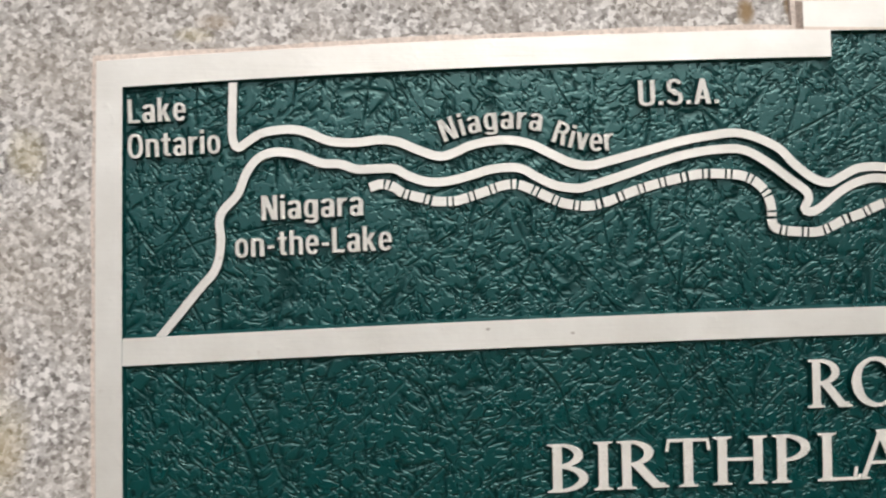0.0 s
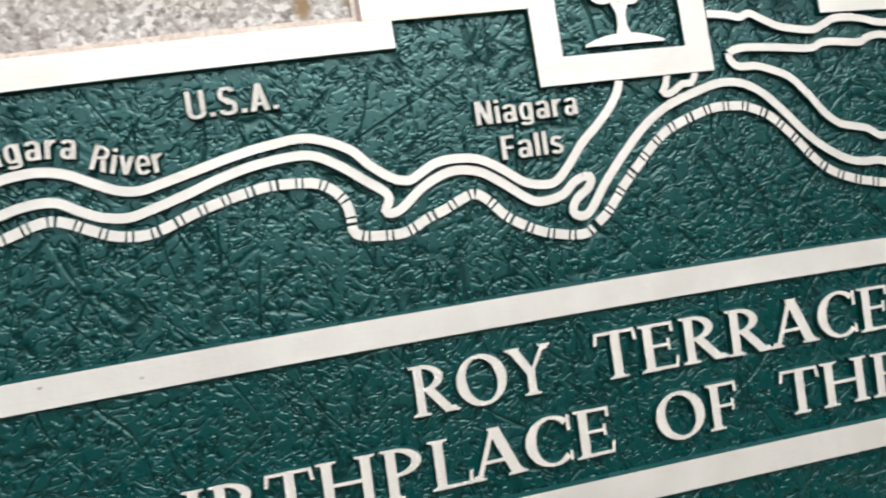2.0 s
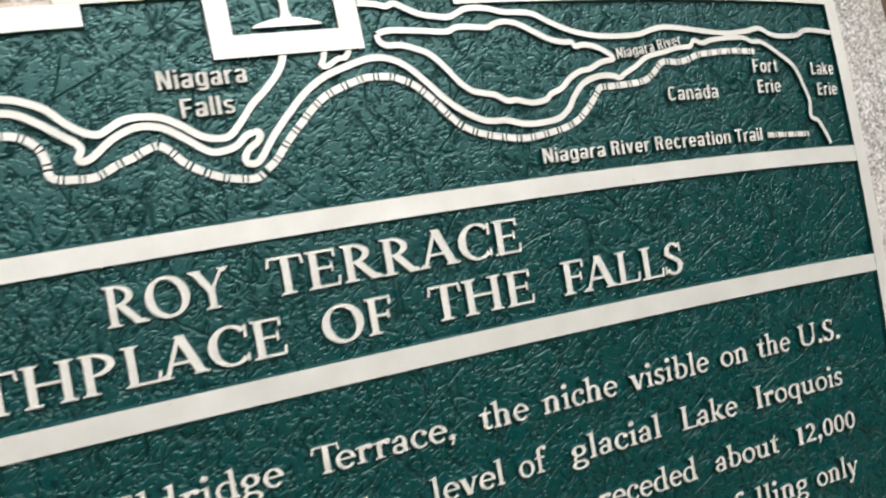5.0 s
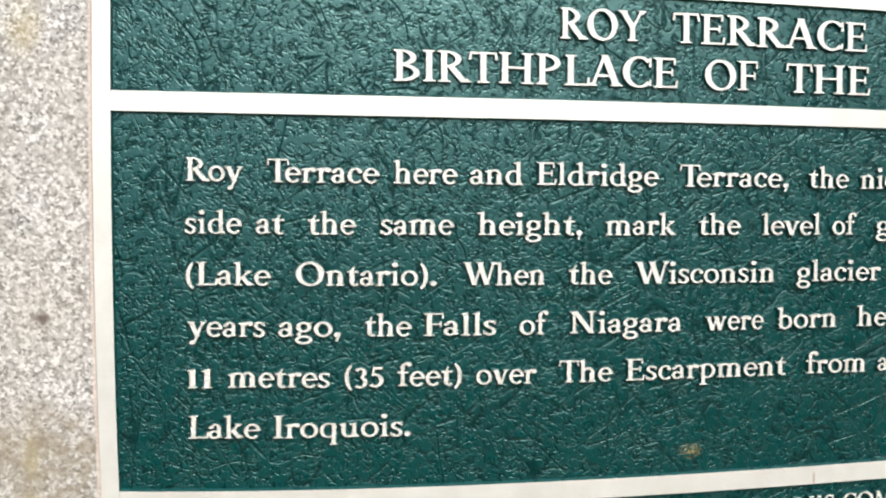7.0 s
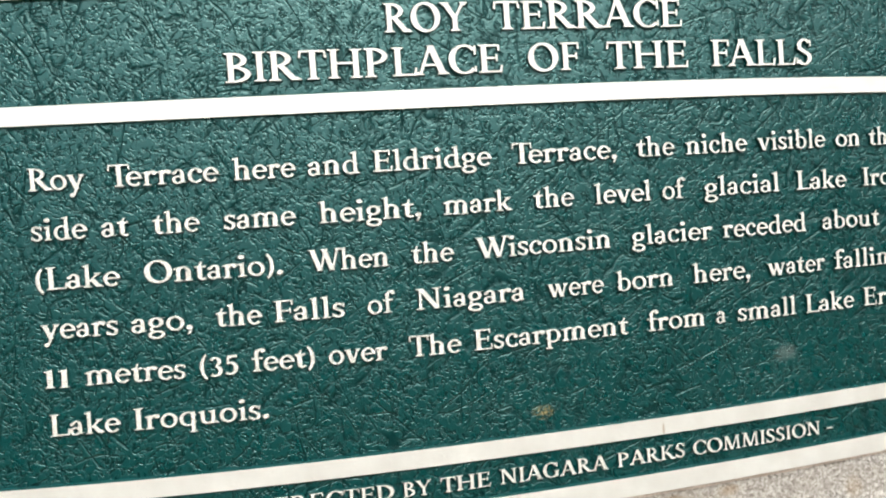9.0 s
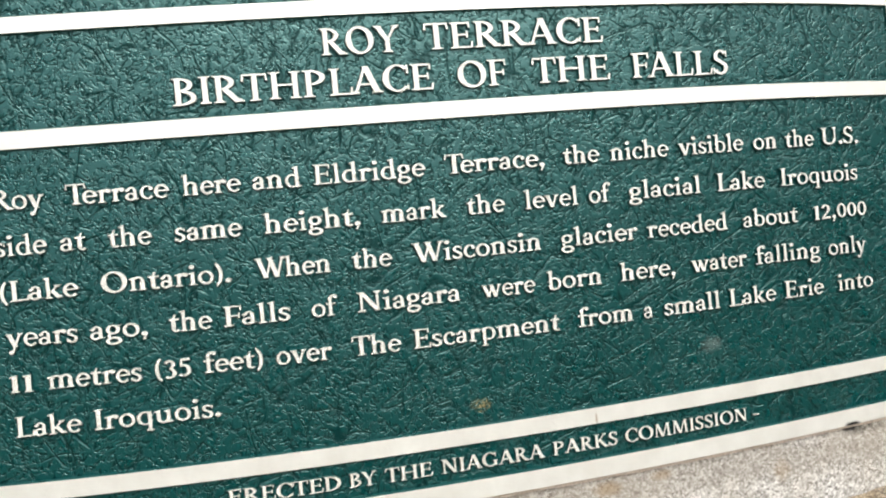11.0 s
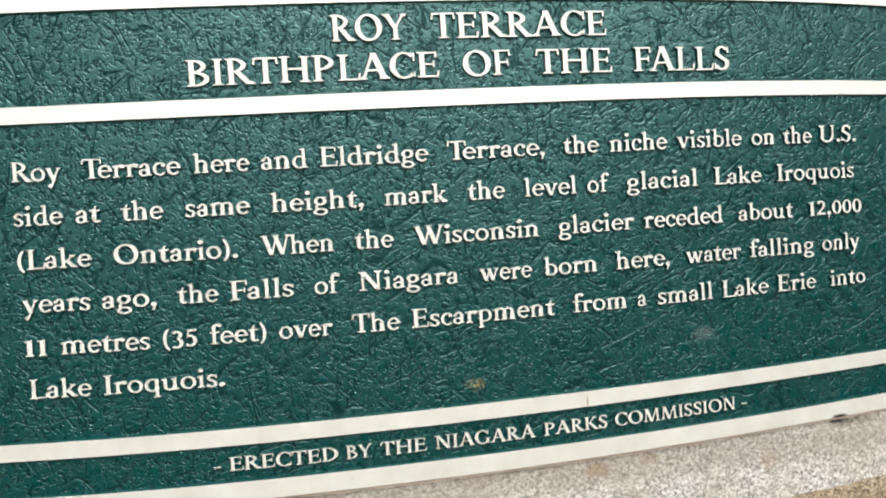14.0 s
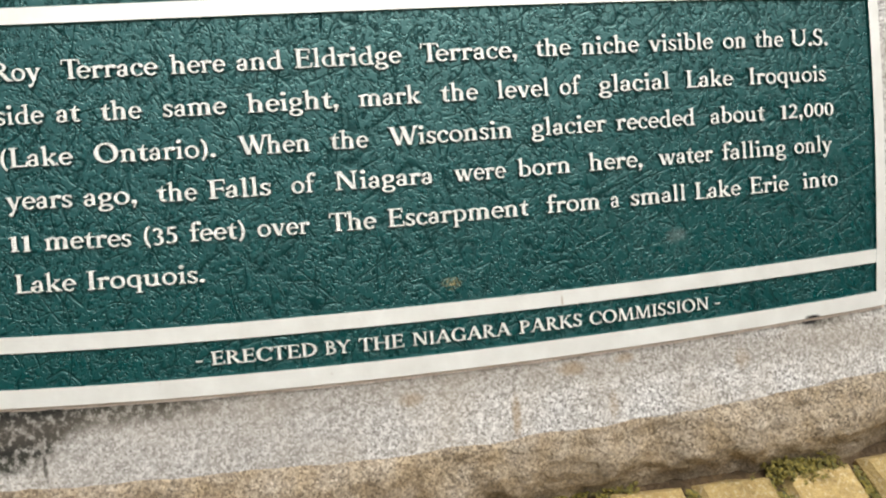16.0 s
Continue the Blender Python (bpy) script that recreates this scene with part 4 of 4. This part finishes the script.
sans("Erie", 0.3112, 0.3335, 0.4108, 0.0088)
sans("Lake", 0.3685, 0.3930, 0.4228, 0.0088)
sans("Erie", 0.3710, 0.3925, 0.4078, 0.0088)
sans("Niagara River Recreation Trail", 0.1320, 0.3065, 0.3784, 0.0085)


# ---------- the map's shorelines and trail ----------
def shore(points, width=0.0036, name="shoreline"):
    line, _ = curve(points)
    bm = bmesh.new()
    left, right = sides_of(line, width)
    ribbon(bm, left, right, TOP + 0.0004, BED + 0.0006, 0.0006)
    return part(name, bend(facing(bm)), [METAL, GREEN_SIDE], map_panel)


shore([(-0.3517, 0.4742), (-0.3520, 0.4605), (-0.3519, 0.4509), (-0.3496, 0.4467), (-0.3455, 0.4489), (-0.3390, 0.4523), (-0.3277, 0.4532), (-0.3198, 0.4515), (-0.3104, 0.4474), (-0.2995, 0.4462), (-0.2887, 0.4469), (-0.2811, 0.4455), (-0.2736, 0.4421), (-0.2638, 0.4388), (-0.2554, 0.4410), (-0.2527, 0.4423), (-0.2436, 0.4441), (-0.2344, 0.4443), (-0.2254, 0.4421), (-0.2164, 0.4374), (-0.2089, 0.4338), (-0.2013, 0.4325), (-0.1934, 0.4340), (-0.1791, 0.4374), (-0.1661, 0.4406), (-0.1530, 0.4429), (-0.1379, 0.4438), (-0.1233, 0.4379), (-0.1156, 0.4302), (-0.1077, 0.4241), (-0.1013, 0.4223), (-0.0964, 0.4245), (-0.0892, 0.4279), (-0.0801, 0.4284), (-0.0713, 0.4267), (-0.0630, 0.4217), (-0.0549, 0.4156), (-0.0478, 0.4135), (-0.0414, 0.4140), (-0.0349, 0.4200), (-0.0278, 0.4283), (-0.0200, 0.4351), (-0.0130, 0.4421), (-0.0088, 0.4481), (-0.0070, 0.4530)])
shore([(-0.3839, 0.3695), (-0.3659, 0.3895), (-0.3607, 0.3948), (-0.3580, 0.4010), (-0.3571, 0.4088), (-0.3577, 0.4166), (-0.3558, 0.4212), (-0.3499, 0.4272), (-0.3457, 0.4364), (-0.3407, 0.4420), (-0.3342, 0.4440), (-0.3263, 0.4431), (-0.3200, 0.4409), (-0.3137, 0.4383), (-0.3060, 0.4376), (-0.2991, 0.4352), (-0.2906, 0.4349), (-0.2830, 0.4345), (-0.2770, 0.4312), (-0.2695, 0.4286), (-0.2619, 0.4283), (-0.2532, 0.4298), (-0.2441, 0.4322), (-0.2364, 0.4330), (-0.2297, 0.4322), (-0.2230, 0.4283), (-0.2155, 0.4247), (-0.2064, 0.4232), (-0.1986, 0.4248), (-0.1859, 0.4284), (-0.1730, 0.4326), (-0.1599, 0.4359), (-0.1467, 0.4374), (-0.1368, 0.4368), (-0.1273, 0.4316), (-0.1180, 0.4243)])
shore([(-0.1180, 0.4243), (-0.1114, 0.4191), (-0.1102, 0.4156), (-0.1123, 0.4115), (-0.1096, 0.4103), (-0.1052, 0.4121), (-0.0967, 0.4186), (-0.0886, 0.4225), (-0.0809, 0.4237), (-0.0722, 0.4217), (-0.0640, 0.4163), (-0.0534, 0.4080), (-0.0475, 0.4066), (-0.0394, 0.4083), (-0.0338, 0.4128), (-0.0295, 0.4145)])
shore([(-0.0295, 0.4145), (-0.0260, 0.4139), (-0.0280, 0.4096), (-0.0335, 0.4058), (-0.0359, 0.4016), (-0.0348, 0.3991), (-0.0309, 0.3985), (-0.0271, 0.4017), (-0.0197, 0.4114), (-0.0094, 0.4225), (0.0009, 0.4323), (0.0126, 0.4397), (0.0258, 0.4443), (0.0372, 0.4473), (0.0446, 0.4475), (0.0517, 0.4458), (0.0596, 0.4411), (0.0686, 0.4321), (0.0775, 0.4220), (0.0871, 0.4138), (0.0976, 0.4079), (0.1053, 0.4062), (0.1135, 0.4060), (0.1233, 0.4031), (0.1340, 0.4024), (0.1479, 0.4040), (0.1563, 0.4094), (0.1616, 0.4162), (0.1697, 0.4237), (0.1805, 0.4273), (0.1907, 0.4276), (0.1979, 0.4254)])
shore([(0.1979, 0.4254), (0.2015, 0.4280), (0.2114, 0.4325), (0.2216, 0.4380), (0.2361, 0.4408), (0.2484, 0.4432), (0.2582, 0.4439), (0.2629, 0.4478), (0.2698, 0.4459), (0.2791, 0.4480), (0.2948, 0.4492), (0.3079, 0.4491), (0.3152, 0.4466), (0.3246, 0.4461), (0.3378, 0.4388), (0.3519, 0.4286), (0.3580, 0.4143), (0.3610, 0.4041), (0.3594, 0.3930), (0.3659, 0.3897), (0.3711, 0.3814), (0.3749, 0.3731)], 0.0032)
shore([(0.0384, 0.4783), (0.0479, 0.4772), (0.0538, 0.4757), (0.0590, 0.4771), (0.0653, 0.4740), (0.0737, 0.4702), (0.0885, 0.4679), (0.0948, 0.4696), (0.1014, 0.4723), (0.1096, 0.4725), (0.1176, 0.4713), (0.1255, 0.4694), (0.1427, 0.4681), (0.1547, 0.4624), (0.1672, 0.4570), (0.1808, 0.4536), (0.1955, 0.4521), (0.2168, 0.4525), (0.2317, 0.4559), (0.2463, 0.4568), (0.2891, 0.4525), (0.3102, 0.4536), (0.3246, 0.4558), (0.3333, 0.4523), (0.3439, 0.4505), (0.3614, 0.4514), (0.3712, 0.4551), (0.3832, 0.4553), (0.4001, 0.4541)], 0.0034)
shore([(0.0459, 0.4601), (0.0489, 0.4615), (0.0553, 0.4621), (0.0697, 0.4611), (0.0864, 0.4596), (0.0928, 0.4616), (0.0988, 0.4619), (0.1127, 0.4607), (0.1174, 0.4626), (0.1240, 0.4637), (0.1322, 0.4623), (0.1419, 0.4574), (0.1518, 0.4522), (0.1604, 0.4499), (0.1674, 0.4495), (0.1695, 0.4468), (0.1765, 0.4475), (0.1858, 0.4453), (0.1944, 0.4400), (0.1950, 0.4376), (0.1856, 0.4361), (0.1771, 0.4325), (0.1694, 0.4314), (0.1612, 0.4275), (0.1538, 0.4218), (0.1461, 0.4190), (0.1419, 0.4159), (0.1327, 0.4147), (0.1225, 0.4172), (0.1162, 0.4172), (0.1099, 0.4210), (0.1031, 0.4226), (0.0956, 0.4247), (0.0890, 0.4299), (0.0816, 0.4395), (0.0740, 0.4474), (0.0656, 0.4513), (0.0579, 0.4536), (0.0499, 0.4540), (0.0461, 0.4570), (0.0459, 0.4601)], 0.0034, "island_outline")
shore([(0.0153, 0.4543), (0.0136, 0.4487), (0.0118, 0.4459), (0.0155, 0.4452), (0.0214, 0.4486), (0.0259, 0.4490), (0.0287, 0.4534)], 0.0030)


def dashes(points, name="trail_dash", width=0.0039, period=0.0093):
    """A raised band cut into long and short pieces by pairs of thin grooves."""
    line, length = curve(points, 0.0004)
    n = len(line) - 1
    s = 0.0
    while s < length - 0.002:
        for a, b in ((0.0, 0.64), (0.73, 0.90)):
            i, j = round((s + a * period) / length * n), round((s + b * period) / length * n)
            piece = line[i:min(j, n) + 1:1]
            piece = piece[:1] + piece[1:-1][::3] + piece[-1:] if len(piece) > 2 else piece
            if len(piece) < 2:
                continue
            bm = bmesh.new()
            left, right = sides_of(piece, width)
            ribbon(bm, left, right, TOP + 0.0006, BED + 0.0004, 0.00003)
            part(name, bend(facing(bm)), [METAL, GREEN_SIDE], map_panel)
        s += period


dashes([(-0.2936, 0.4273), (-0.2885, 0.4285), (-0.2832, 0.4269), (-0.2795, 0.4243), (-0.2712, 0.4218), (-0.2652, 0.4202), (-0.2577, 0.4201), (-0.2536, 0.4210), (-0.2459, 0.4232), (-0.2383, 0.4255), (-0.2322, 0.4259), (-0.2262, 0.4238), (-0.2188, 0.4200), (-0.2113, 0.4170), (-0.2021, 0.4158), (-0.1943, 0.4173), (-0.1847, 0.4207), (-0.1751, 0.4235), (-0.1638, 0.4260), (-0.1539, 0.4274), (-0.1400, 0.4266), (-0.1329, 0.4239), (-0.1278, 0.4186), (-0.1259, 0.4123), (-0.1255, 0.4056), (-0.1222, 0.4033), (-0.1143, 0.4022), (-0.1054, 0.4022), (-0.0957, 0.4065), (-0.0878, 0.4092), (-0.0822, 0.4117), (-0.0759, 0.4134), (-0.0705, 0.4098), (-0.0648, 0.4032), (-0.0566, 0.3976), (-0.0472, 0.3934), (-0.0329, 0.3909), (-0.0259, 0.3946)])
dashes([(-0.0261, 0.3946), (-0.0204, 0.3991), (-0.0121, 0.4087), (-0.0038, 0.4169), (0.0044, 0.4246), (0.0123, 0.4300), (0.0237, 0.4343), (0.0350, 0.4371), (0.0459, 0.4369), (0.0513, 0.4358), (0.0610, 0.4311), (0.0701, 0.4222), (0.0789, 0.4116), (0.0869, 0.4044), (0.0976, 0.3995), (0.1111, 0.3962), (0.1234, 0.3945), (0.1368, 0.3957), (0.1510, 0.3981), (0.1614, 0.4021), (0.1706, 0.4093), (0.1774, 0.4161), (0.1820, 0.4206), (0.1913, 0.4210), (0.2134, 0.4225), (0.2234, 0.4269), (0.2333, 0.4343), (0.2460, 0.4339), (0.2561, 0.4357), (0.2640, 0.4382), (0.2794, 0.4396), (0.2976, 0.4404), (0.3160, 0.4396)])
dashes([(0.3124, 0.3817), (0.3331, 0.3812), (0.3537, 0.3808)], "legend_dash", 0.0036, 0.0098)

# ---------- tree emblem ----------
CROWN_X, CROWN_Z = -0.0020, 0.4990
bm = bmesh.new()
ring = []
for i in range(120):
    a = 2 * math.pi * i / 120
    lobes = abs(math.sin(4.0 * a + 0.5)) ** 0.7 * (0.13 + 0.05 * math.sin(2.3 * a + 1.0))
    r = 0.93 + lobes - 0.16 * max(0.0, math.cos(a + math.pi / 2)) ** 16
    ring.append((CROWN_X + 0.0176 * r * math.cos(a), CROWN_Z + 0.0152 * r * math.sin(a)))
top = [bm.verts.new((x, TOP, z)) for x, z in ring]
low = [bm.verts.new((CROWN_X + (x - CROWN_X) * 1.03, BED + 0.0005, CROWN_Z + (z - CROWN_Z) * 1.04)) for x, z in ring]
bm.faces.new(top).material_index = 0
for i in range(120):
    bm.faces.new((top[i], low[i], low[(i + 1) % 120], top[(i + 1) % 120])).material_index = 1
ribbon(bm, [(-0.0050, 0.4715), (-0.0036, 0.4760), (-0.0034, 0.4810), (-0.0062, 0.4880)], [(0.0022, 0.4715), (0.0006, 0.4760), (0.0006, 0.4810), (0.0038, 0.4880)], TOP + 0.0002, BED + 0.0005, 0.0005)
xs = [-0.0196 + 0.0362 * i / 14 for i in range(15)]
ribbon(bm, [(x, 0.4686 + 0.0042 * max(0.03, 1 - ((x + 0.0015) / 0.0186) ** 2)) for x in xs], [(x, 0.4680) for x in xs], TOP + 0.0001, BED + 0.0005, 0.0005)
part("tree_emblem", bend(facing(bm)), [METAL, GREEN_SIDE], emblem_panel, "bare metal tree silhouette on a mound")

# ---------- granite block ----------
def lump(p, s, k=1.0):
    return k * (noise.fractal(Vector(p) * s, 0.9, 2.1, 4))


stone = tagged(new("granite_block"), "low pale granite block with sawn sloping face and rock-faced edges", "stone block")
N = 200
HALF = 0.484
bm = bmesh.new()
nz = 24
grid = []
for j in range(nz + 1):
    z = -0.0825 + 0.6875 * j / nz
    row = []
    for i in range(N + 1):
        x = -HALF + 2 * HALF * i / N
        dx = lump((x, z, 1.0), 25, 0.0016) if i in (0, N) else 0.0
        dz = lump((x, 3.0, z), 18, 0.003) if j in (0, nz) else 0.0
        dy = abs(lump((x, z, 7.0), 30, 0.0012)) if j in (0, nz) or i in (0, N) else 0.0
        p = bowed(x + dx, min(z + dz, 0.53))
        row.append(bm.verts.new((p.x, STONE_Y + dy, p.y + max(0.0, z + dz - 0.53))))
    grid.append(row)
for j in range(nz):
    for i in range(N):
        bm.faces.new((grid[j][i], grid[j][i + 1], grid[j + 1][i + 1], grid[j + 1][i]))
edge_low = [v.co.copy() for v in grid[0]]
edge_top = [v.co.copy() for v in grid[-1]]
edge_left = [r[0].co.copy() for r in grid]
edge_right = [r[-1].co.copy() for r in grid]
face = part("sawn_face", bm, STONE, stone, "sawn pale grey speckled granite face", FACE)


def skirt(name, edge, toward, steps, bulge, parent, seed):
    """Rock-faced side: from an edge of the face down to the ground along a direction in the world."""
    bm = bmesh.new()
    rows = []
    for k in range(steps + 1):
        s = k / steps
        row = []
        for c in edge:
            p = FACE @ c
            foot = toward(p)
            q = p.lerp(foot, s)
            n = (lump((q.x, q.y + seed, q.z), 9, 0.32) + lump((q.x, q.y + seed, q.z), 34, 0.20) - 0.4 * max(0.0, lump((q.x + 4, q.y + seed, q.z), 16, 1.0))) * min(1.0, 5 * s)
            out = bulge * (math.sin(math.pi * min(1.0, s * 0.75)) ** 0.8 + n)
            row.append(bm.verts.new(q + out + Vector((0, 0, -0.02 if k == steps else 0))))
        rows.append(row)
    for a, b in zip(rows, rows[1:]):
        for i in range(len(edge) - 1):
            bm.faces.new((a[i], b[i], b[i + 1], a[i + 1]))
    bmesh.ops.recalc_face_normals(bm, faces=bm.faces)
    ob = part(name, bm, ROUGH, parent)
    for f in ob.data.polygons:
        f.use_smooth = True
    return ob


skirt("rock_front", edge_low, lambda p: Vector((p.x, p.y - 0.004, 0.0)), 26, Vector((0, -0.022, 0)), stone, 0.0)
skirt("rock_side", edge_left[::-1], lambda p: Vector((p.x + 0.004, p.y, 0.0)), 22, Vector((-0.004, 0, 0)), stone, 5.0)
skirt("rock_side", edge_right, lambda p: Vector((p.x - 0.004, p.y, 0.0)), 22, Vector((0.006, 0, 0)), stone, 9.0)
skirt("rock_back", edge_top, lambda p: Vector((p.x, p.y + 0.10, 0.0)), 22, Vector((0, 0.02, 0)), stone, 13.0)

# ---------- ground, paving, moss and litter ----------
bm = bmesh.new()
cuts = [-400, -60, -12, -4] + [-2 + 0.08 * i for i in range(51)] + [4, 12, 60, 400]
vs = [[bm.verts.new((x, y, -0.020 + (lump((x, y, 0), 3, 0.008) if abs(x) < 3 and abs(y) < 3 else 0))) for x in cuts] for y in cuts]
for j in range(len(cuts) - 1):
    for i in range(len(cuts) - 1):
        bm.faces.new((vs[j][i], vs[j][i + 1], vs[j + 1][i + 1], vs[j + 1][i]))
tagged(part("ground", bm, SOIL), "dark brown soil with leaf litter round the stone", "ground", kind="structure")

bm = bmesh.new()
xs, ys = (-2.2, 2.2), (-2.2, 0.53)
v = [bm.verts.new((x, y, -0.012)) for x, y in ((xs[0], ys[0]), (xs[1], ys[0]), (xs[1], ys[1]), (xs[0], ys[1]))]
bm.faces.new(v)
pavement = tagged(part("pavement", bm, SOIL), "weathered buff stone setts with mossy joints", "pavement", kind="structure")


def paver_mesh(w, d, seed):
    rnd = random.Random(seed)
    bm = bmesh.new()
    h = 0.05
    def ring_at(inset, z):
        c = [(-w / 2, -d / 2), (0, -d / 2), (w / 2, -d / 2), (w / 2, 0), (w / 2, d / 2), (0, d / 2), (-w / 2, d / 2), (-w / 2, 0)]
        return [bm.verts.new((x - math.copysign(inset, x) * (x != 0) + rnd.uniform(-1, 1) * 0.0025, y - math.copysign(inset, y) * (y != 0) + rnd.uniform(-1, 1) * 0.0025, z + rnd.uniform(-1, 1) * 0.0012)) for x, y in c]
    a, b, c = ring_at(0.0, -h), ring_at(0.0, -0.007), ring_at(0.007, 0.0)
    for p, q in ((a, b), (b, c)):
        for i in range(8):
            bm.faces.new((p[i], p[(i + 1) % 8], q[(i + 1) % 8], q[i]))
    bm.faces.new(c)
    me = bpy.data.meshes.new("sett")
    bm.normal_update()
    bm.to_mesh(me)
    bm.free()
    me.materials.append(PAVER)
    return me


SETTS = [paver_mesh(0.110, 0.153, k) for k in range(6)]
NARROW = [paver_mesh(0.076, 0.150, 20 + k) for k in range(6)]
def lay_sett(mesh, x, y):
    ob = new("sett", mesh)
    ob.parent = pavement
    ob.matrix_basis = pose(x, y, random.uniform(-0.004, 0.004), random.uniform(-1.5, 1.5), random.uniform(-1.5, 1.5), random.uniform(-3.5, 3.5))


# narrow setts run along the front of the stone, broader ones past its side
for r in range(0, 7):
    for k in range(-10, 9):
        lay_sett(random.choice(NARROW), 0.3235 + 0.085 * k + (0.042 if r % 2 else 0.0), -0.146 - 0.163 * r)
for r in range(-4, 7):
    for k in range(7):
        lay_sett(random.choice(SETTS), -1.35 + 0.118 * k + (0.055 if r % 2 else 0.0), -0.187 - 0.163 * r)

bm = bmesh.new()
rnd = random.Random(4)
def tuft(bm, x, y, z, size, flat=0.5):
    for _ in range(5):
        a, t = rnd.uniform(0, 6.283), rnd.uniform(0.2, 1.1)
        d = Vector((math.cos(a) * math.cos(t), math.sin(a) * math.cos(t), math.sin(t) * flat)) * size
        s = Vector((-math.sin(a), math.cos(a), 0)) * size * 0.35
        p = Vector((x, y, z))
        bm.faces.new([bm.verts.new(q) for q in (p, p + d * 0.6 + s, p + d, p + d * 0.6 - s)])
for _ in range(3200):
    x = rnd.uniform(-0.75, 0.75)
    if noise.noise(Vector((x * 7, 0, 0))) > -0.05:
        tuft(bm, x, -0.070 + rnd.gauss(0, 0.008), -0.010 + rnd.uniform(0, 0.007), rnd.uniform(0.0015, 0.0045))
for _ in range(300):
    tuft(bm, rnd.gauss(0.305, 0.016), -0.073 + rnd.gauss(0, 0.008), -0.006 + rnd.uniform(0, 0.009), rnd.uniform(0.0015, 0.0045))
for _ in range(1500):
    k = rnd.randrange(12)
    tuft(bm, 0.366 - 0.085 * k + rnd.gauss(0, 0.003), rnd.uniform(-0.24, -0.08), -0.006, rnd.uniform(0.002, 0.006))
for _ in range(2600):
    if rnd.random() < 0.5:
        x, y = rnd.uniform(-1.0, -0.50), -0.200 + 0.0815 + 0.163 * rnd.randrange(0, 5) + rnd.gauss(0, 0.004)
    else:
        x, y = -0.495 - abs(rnd.gauss(0, 0.012)), rnd.uniform(-0.1, 0.56)
    tuft(bm, x, y, -0.008 + rnd.uniform(0, 0.006), rnd.uniform(0.002, 0.006))
for _ in range(2200):
    y = rnd.uniform(0.0, 1.4)
    if noise.noise(Vector((0, y * 9, 2.0))) > -0.05:
        tuft(bm, -0.497 - abs(rnd.gauss(0, 0.022)), y, -0.010 + rnd.uniform(0, 0.012), rnd.uniform(0.004, 0.013), 0.9)
tagged(part("moss", bm, MOSS), "yellow-green moss in the joints beside the stone", "moss", kind="stuff")

bm = bmesh.new()
for i in range(1150):
    x, y = (rnd.uniform(-1.6, -0.50), rnd.uniform(0.52, 2.0)) if i < 900 else (rnd.uniform(-0.62, -0.50), rnd.uniform(0.1, 1.2))
    a, s = rnd.uniform(0, 6.283), rnd.uniform(0.008, 0.024)
    m = pose(x, y, -0.012 + rnd.uniform(0, 0.012), rnd.uniform(-40, 40), rnd.uniform(-40, 40), math.degrees(a))
    q = [(-1, 0, 0), (-0.5, 0.42, 0.1), (0.2, 0.48, 0.16), (1, 0, 0.05), (0.2, -0.48, 0.16), (-0.5, -0.42, 0.1)]
    vv = [bm.verts.new(m @ (Vector(p) * s)) for p in q]
    bm.faces.new((vv[0], vv[3], vv[2], vv[1]))
    bm.faces.new((vv[0], vv[5], vv[4], vv[3]))
tagged(part("leaf_litter", bm, LEAF), "dry brown and yellow fallen leaves on soil", "leaves", kind="stuff")

# ---------- unseen wood, added to close the place and darken the plaque's low reflections ---
bm = bmesh.new()
rows = []
for k in range(9):
    row = []
    for i in range(180):
        a = 2 * math.pi * i / 180
        top = 11.6 + 3.5 * noise.fractal(Vector((math.cos(a) * 3, math.sin(a) * 3, 0)), 0.8, 2.0, 4)
        r = 16 + 1.5 * noise.noise(Vector((math.cos(a) * 5, math.sin(a) * 5, k * 0.7)))
        row.append(bm.verts.new((r * math.cos(a), r * math.sin(a), -0.3 + top * k / 8)))
    rows.append(row)
for p, q in zip(rows, rows[1:]):
    for i in range(180):
        bm.faces.new((p[i], p[(i + 1) % 180], q[(i + 1) % 180], q[i]))
tagged(part("backdrop", bm, FOLIAGE), "unseen ring of dark wood, added for dark reflections", "trees", kind="structure")
